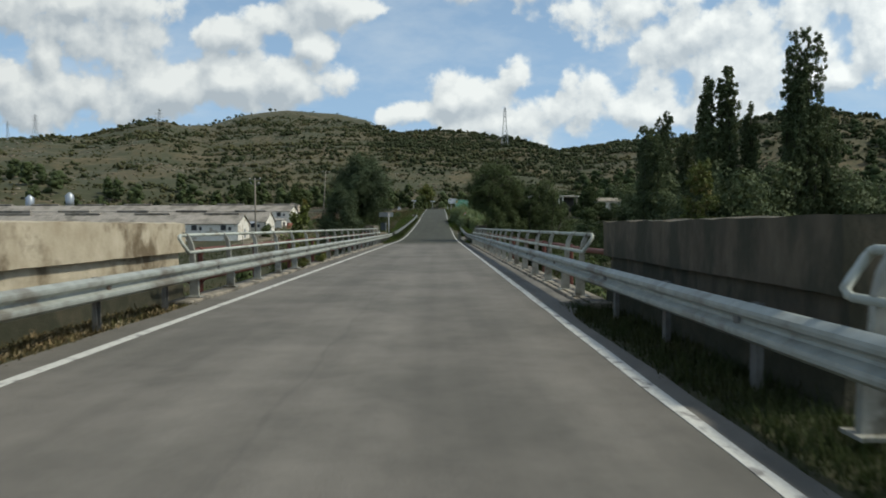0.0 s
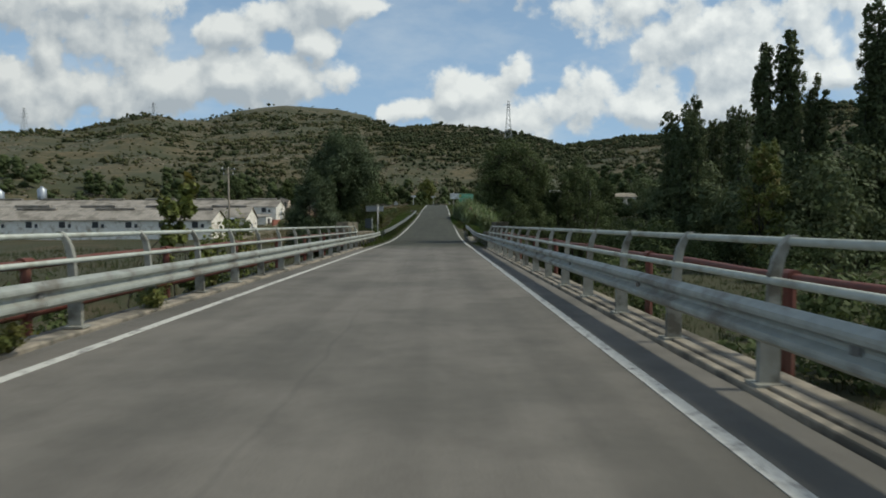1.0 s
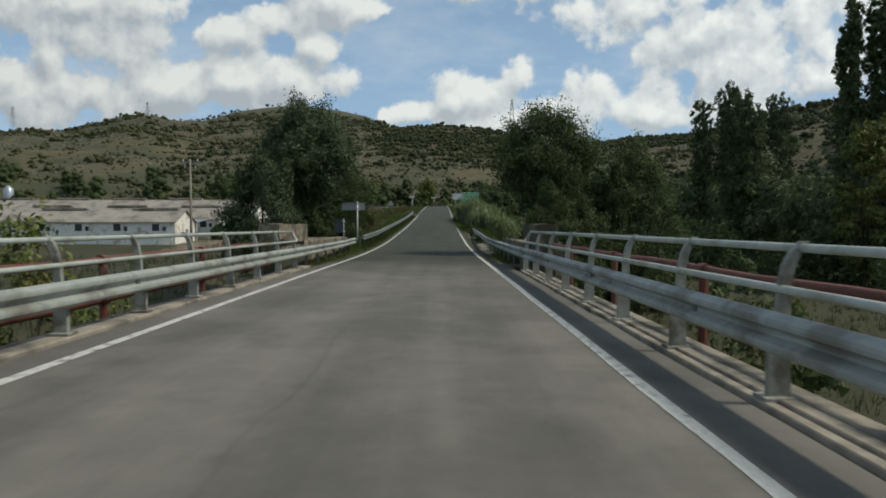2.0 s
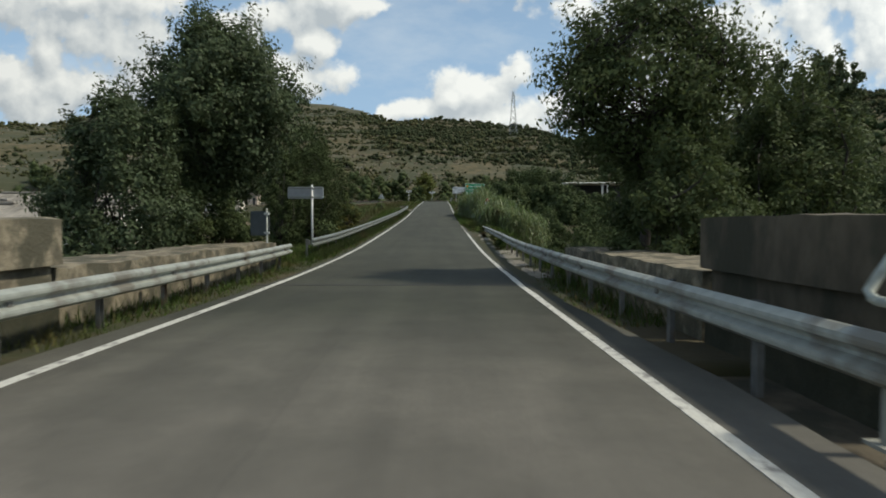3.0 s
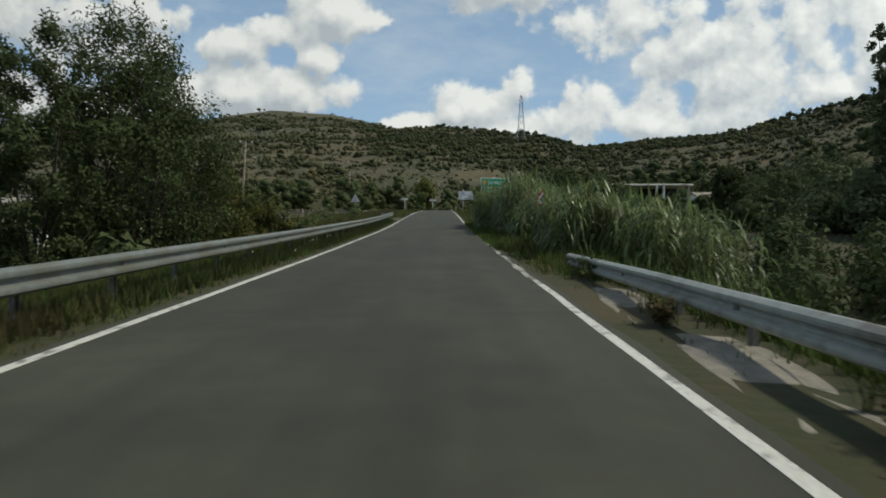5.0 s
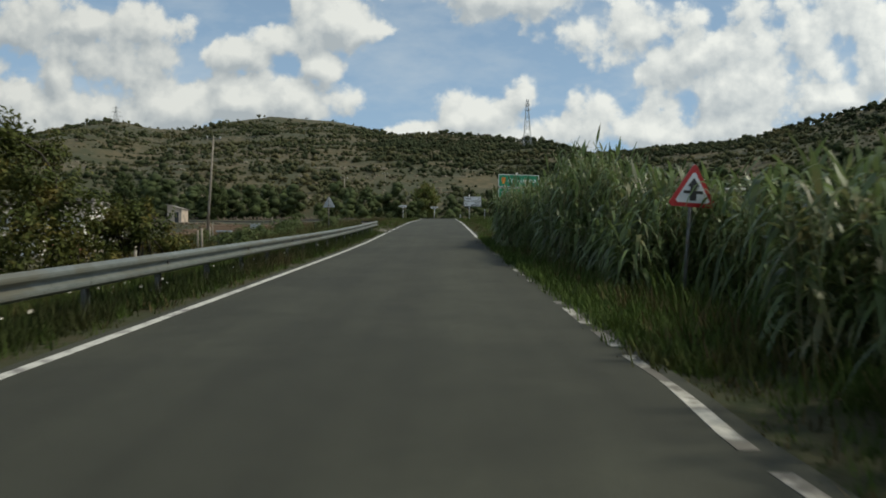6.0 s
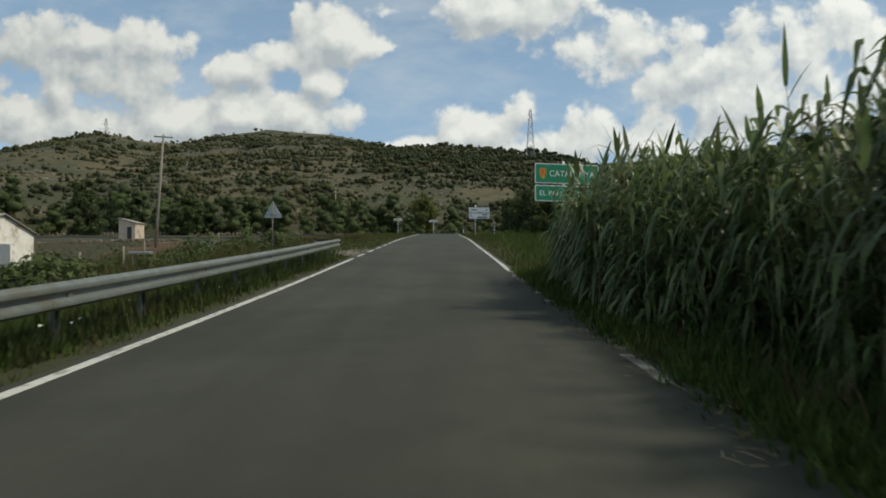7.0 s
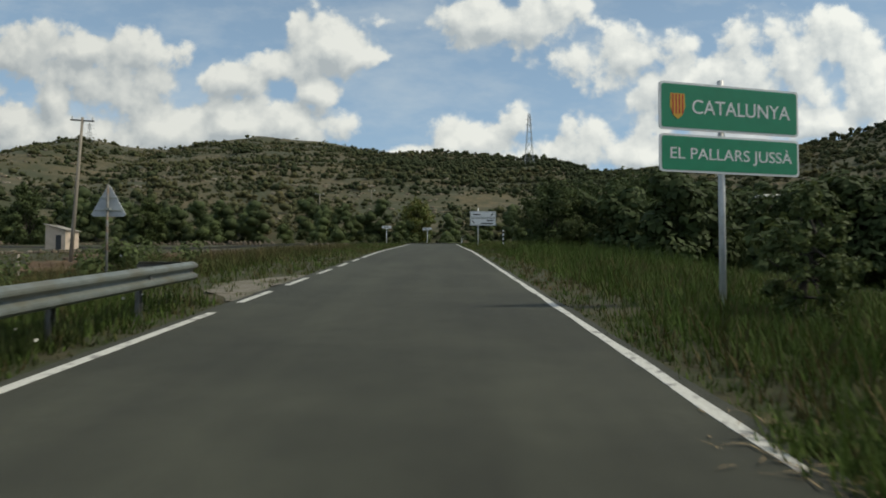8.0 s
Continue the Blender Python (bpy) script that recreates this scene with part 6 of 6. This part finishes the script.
def reed_tall(rng):
    """Lower behind the edge."""
    y = rng.uniform(98, 118.2)
    d = rng.uniform(0, 1) ** 1.2 * 3.4
    return 4.1 + 0.2 * math.sin(y * 1.3) + d, y, float(np.interp(d, [0, 1.2, 3.4], [0.88, 0.84, 0.6])) * float(np.interp(y, REED_Y, REED_TOP))


def reed_back(rng):
    y = rng.uniform(85, 98)
    d = rng.uniform(0, 1) ** 1.3 * 3.0
    if rng.uniform() < 0.16:
        return rng.uniform(3.2, 4.7), rng.uniform(87.5, 92.4), 1.9
    return 4.4 + max(0, (90 - y) * 0.06) + d, y, 1.85 * float(np.interp(y, [81, 88, 98], [0.55, 0.9, 1.05])) * float(np.interp(d, [0, 1.2, 3.0], [1.0, 1.0, 0.45]))


reeds("dense green giant reeds leaning over the road edge", 760, reed_front, 31, 0.035)
reeds("giant reeds with arching broad blades behind the edge", 460, reed_tall, 33, 0.02)
reeds("tall green reeds set back behind the grassy verge", 660, reed_back, 32, 0.02)


def litter(label, n, y0, y1, seed):
    """Dry reed blades fallen on the road's edge."""
    rng = np.random.default_rng(seed)
    y = rng.uniform(y0, y1, n)
    x = 1.78 + rng.normal(0, 0.13, n) + 0.1 * np.sin(y * 2.7) + 0.12 * np.sin(y * 0.9 + 1)
    a = rng.uniform(0, 2 * math.pi, n)
    base = np.stack([x, y, [road_z(q) + 0.012 for q in y]], 1)
    v, f = blade_strip(rng, base, np.stack([np.cos(a), np.sin(a), 0 * a], 1), rng.uniform(0.06, 0.2, n), rng.uniform(0.003, 0.008, n), np.stack([rng.uniform(0, 0.25, n), rng.uniform(0, 0.25, n)], 1), 2)
    v[:, 2] += 0.004
    tagged(new("dry_litter", raw_mesh("dry_litter", v, f, STRAW)), label, "litter", kind="stuff")


STRAW = surf("dead_straw", (0.3, 0.22, 0.11), (0.2, 0.14, 0.07), 2.0, (0.38, 0.32, 0.2), 1.0, 0.3, rough=0.8, vary=0.4)
litter("dead reed blades strewn over the road edge", 700, 104, 119, 71)
litter("heap of dead straw on the road edge", 500, 112.5, 115.5, 72)


def grass(label, n, where, seed, height, material, blades=7, wide=1.0):
    rng = np.random.default_rng(seed)
    b, d, ln, w, ar = [], [], [], [], []
    for i in range(n):
        x, y, q = where(rng)
        z = land(x, y)
        for j in range(blades):
            a = rng.uniform(0, 2 * math.pi)
            b.append((x + rng.normal(0, 0.07), y + rng.normal(0, 0.07), z - 0.03))
            d.append((math.cos(a), math.sin(a), 0))
            h = height * q * rng.uniform(0.45, 1.2)
            ln.append(h * rng.uniform(0.25, 0.6))
            w.append(rng.uniform(0.005, 0.012) * wide)
            ar.append((h / ln[-1] * 1.25, h / ln[-1] * rng.uniform(0.2, 0.7)))
    v, f = blade_strip(rng, np.array(b), np.array(d), np.array(ln), np.array(w) * 1.15, np.array(ar), 2 if wide < 1.5 else 1)
    return tagged(new("verge_grass", raw_mesh("verge_grass", v, f, material)), label, "grass", kind="stuff")


def verge_left(rng):
    y = rng.uniform(48.5, 126)
    d = rng.uniform(0, 1) ** 0.8 * 3.2
    return -3.9 - 0.06 * math.sin(y * 2.3) - d, y, (0.25 + 0.75 * min(1, d / 0.9)) * (0.6 if y < 62 else 1.0)


def verge_right(rng):
    y = rng.uniform(50, 124)
    d = rng.uniform(0, 1) ** 0.9 * 2.6
    while 57 < y < 83 and 0.0 < d < 1.15 and rng.uniform() < 0.95:
        d = rng.uniform(0, 1) ** 0.9 * 2.6
    edge = 1.9 + 0.08 * math.sin(y * 1.9)
    if y < 84:
        edge += 0.35
    elif 91 < y < 119:
        edge -= 0.1 + 0.14 * noise.noise((y * 0.55, 3, 1))
    return edge + d, y, 0.2 + 0.8 * min(1, d / 0.9)


def verge_top(rng):
    y = rng.uniform(118, 190)
    d = rng.uniform(0, 1) ** 1.4 * 9
    if rng.uniform() < 0.55:
        return 1.95 + d, y, 0.2 + 0.8 * min(1, d / 3)
    return (-3.95 - d if y > 132.5 or y < 125.5 or rng.uniform() < 0.25 else -5.0 - d), y, 0.3 + 0.25 * min(1, d)


def under_rail(rng):
    y = rng.uniform(-12, 11.5)
    return -4.12 - rng.uniform(0, 1) * 0.75, y, rng.uniform(0.3, 1.0)


def bank_right(rng):
    y = rng.uniform(50, 100)
    return rng.uniform(3.2, 9.0), y, rng.uniform(0.5, 1.1)


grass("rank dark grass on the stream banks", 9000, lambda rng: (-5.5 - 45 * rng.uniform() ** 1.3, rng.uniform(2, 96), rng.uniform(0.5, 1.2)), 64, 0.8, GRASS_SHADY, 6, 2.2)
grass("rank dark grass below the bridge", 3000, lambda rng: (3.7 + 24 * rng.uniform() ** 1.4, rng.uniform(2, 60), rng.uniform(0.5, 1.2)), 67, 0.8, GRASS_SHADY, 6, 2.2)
grass("tall green grass clump beside the verge", 1600, lambda rng: (rng.uniform(4.2, 10), rng.uniform(136, 152), rng.uniform(0.6, 1.1)), 65, 1.05, GRASS, 6, 2.0)
grass("rough green verge grass under the guardrail", 9000, verge_left, 51, 0.55, GRASS, 7, 1.6)
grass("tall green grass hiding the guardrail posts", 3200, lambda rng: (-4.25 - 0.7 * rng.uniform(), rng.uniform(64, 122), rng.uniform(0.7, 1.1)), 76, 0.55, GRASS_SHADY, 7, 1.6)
grass("dry straw-coloured grass mixed into the verge", 1500, verge_left, 52, 0.42, DRY_GRASS)
grass("low green grass creeping over the road edge", 3000, lambda rng: (1.86 + 0.1 * math.sin(rng.uniform(0, 6)) + 0.9 * rng.uniform() ** 1.3, rng.uniform(91, 118.5), rng.uniform(0.5, 1.1)), 68, 0.3, GRASS)
grass("green weeds along the verge", 7000, verge_right, 53, 0.45, GRASS, 7, 1.6)
grass("dry brown weeds along the verge", 1500, verge_right, 54, 0.45, DRY_GRASS)
grass("tall pale grass beside the rising road", 5000, verge_top, 55, 0.6, GRASS)
grass("dense green grass under the place-name sign", 6500, lambda rng: (3.2 + 10 * rng.uniform() ** 1.2, rng.uniform(121, 152), rng.uniform(0.5, 1.1)), 74, 0.5, GRASS, 7, 1.8)
grass("rough mixed grass beside the rising road", 4500, verge_top, 69, 0.55, FIELD_GRASS)
grass("dry grass beside the rising road", 1000, verge_top, 56, 0.5, DRY_GRASS)
grass("straw-coloured dead weeds at the foot of the wall", 1200, under_rail, 57, 0.13, STRAW)
grass("rust-brown low weeds at the foot of the wall", 2600, under_rail, 75, 0.15, DRY_GRASS)
# these weeds take the dark grass colour to stand in for the wall's shade
grass("weeds between the guardrail and the wall, darkened for shade", 3600, lambda rng: (rng.uniform(2.1, 2.85), rng.uniform(-6, 10.4), rng.uniform(0.3, 1.0)), 62, 0.22, GRASS_SHADY, 7, 1.6)
grass("rank green growth on the bank", 2600, bank_right, 58, 0.8, GRASS)
grass("rough pale field grass beyond the guardrail", 7000, lambda rng: (-7 - 62 * rng.uniform() ** 1.4, rng.uniform(126, 176), rng.uniform(0.5, 1.1)), 60, 0.55, FIELD_GRASS, 6, 2.6)
grass("rough valley grass beside the stream", 5000, lambda rng: (8 + 40 * rng.uniform() ** 1.2, rng.uniform(50, 120), rng.uniform(0.5, 1.1)), 61, 0.6, GRASS_SHADY, 6, 2.6)
grass("rough brown and green grass on the field bank", 5000, lambda rng: (rng.uniform(-30, -7), rng.uniform(100, 160), rng.uniform(0.5, 1.2)), 59, 0.85, DRY_GRASS, 6, 1.8)
grass("tall green grass on the field bank", 5000, lambda rng: (rng.uniform(-30, -6.5), rng.uniform(100, 165), rng.uniform(0.5, 1.2)), 66, 0.8, FIELD_GRASS, 6, 1.8)
def weed(x, y, r, h, leaves, leaf, material, label, z=None):
    """A bushy weed: thin stems fanning from the root, small leaves along them."""
    rng = np.random.default_rng(int(y * 10))
    t = thing("weed", label, "weed", "verge weeds", at=(x, y, (land(x, y) if z is None else z) - 0.02))
    tips = []
    for k in range(14):
        a, u = rng.uniform(0, 2 * math.pi), rng.uniform(0.2, 1.0)
        tip = (r * u * math.cos(a), r * u * math.sin(a), h * (1 - 0.5 * u * u) * rng.uniform(0.75, 1.05))
        part("stem", Build().tube(limb_path(rng, (0.02 * math.cos(a), 0.02 * math.sin(a), 0), tip, 0.08, 4), [0.007, 0.006, 0.004, 0.002], 4), material, t)
        tips.append(tip)
    tips = np.array(tips)
    k = rng.integers(0, len(tips), leaves)
    u = rng.uniform(0.3, 1.08, leaves)[:, None]
    pts = tips[k] * np.hstack([u, u, u ** 0.8]) + rng.normal(0, 0.16 * r, (leaves, 3)) * [1, 1, 0.6]
    pts[:, 2] = np.maximum(pts[:, 2], 0.02)
    part("leaves", leaf_mesh("leaves", pts, unit(tips[k]) + [0, 0, 0.5], leaf, material, rng, 0.5, 0.2), None, t)
    return t


weed(2.72, 69.4, 0.42, 0.48, 2200, 0.055, GRASS, "bushy green weed between the broken slabs")
weed(2.95, 70.4, 0.35, 0.4, 1200, 0.055, GRASS, "smaller green weed beside the guardrail post")
weed(2.85, 74.3, 0.42, 0.45, 1600, 0.055, LEAF_FIG, "yellow-green weed between the slabs")
weed(2.6, 78.1, 0.3, 0.36, 900, 0.05, DRY_GRASS, "browning weed at the road edge")
weed(3.0, 83.0, 0.45, 0.5, 1400, 0.055, LEAF_YELLOW, "yellowing weed at the road edge")
weed(-4.25, 19.5, 0.3, 0.3, 700, 0.05, LEAF_YELLOW, "dry weed at the foot of the railing", 0.03)
weed(-4.22, 22.8, 0.36, 0.36, 1100, 0.055, LEAF_FIG, "yellow-green weed growing at the kerb", 0.03)

_f = np.random.default_rng(91)
fy = _f.uniform(84, 124, 90)
fx = -4.3 - _f.uniform(0, 1, 90) * 1.4
fc = np.array([(x, y, land(x, y) + _f.uniform(0.12, 0.4)) for x, y in zip(fx, fy)])
me = leaf_mesh("white_flowers", fc, np.tile([0.2, -0.6, 0.7], (90, 1)), 0.05, WHITEWASH, _f, 0.9)
tagged(new("white_flowers", me), "tiny white flowers dotted through the verge grass", "flowers", kind="stuff")
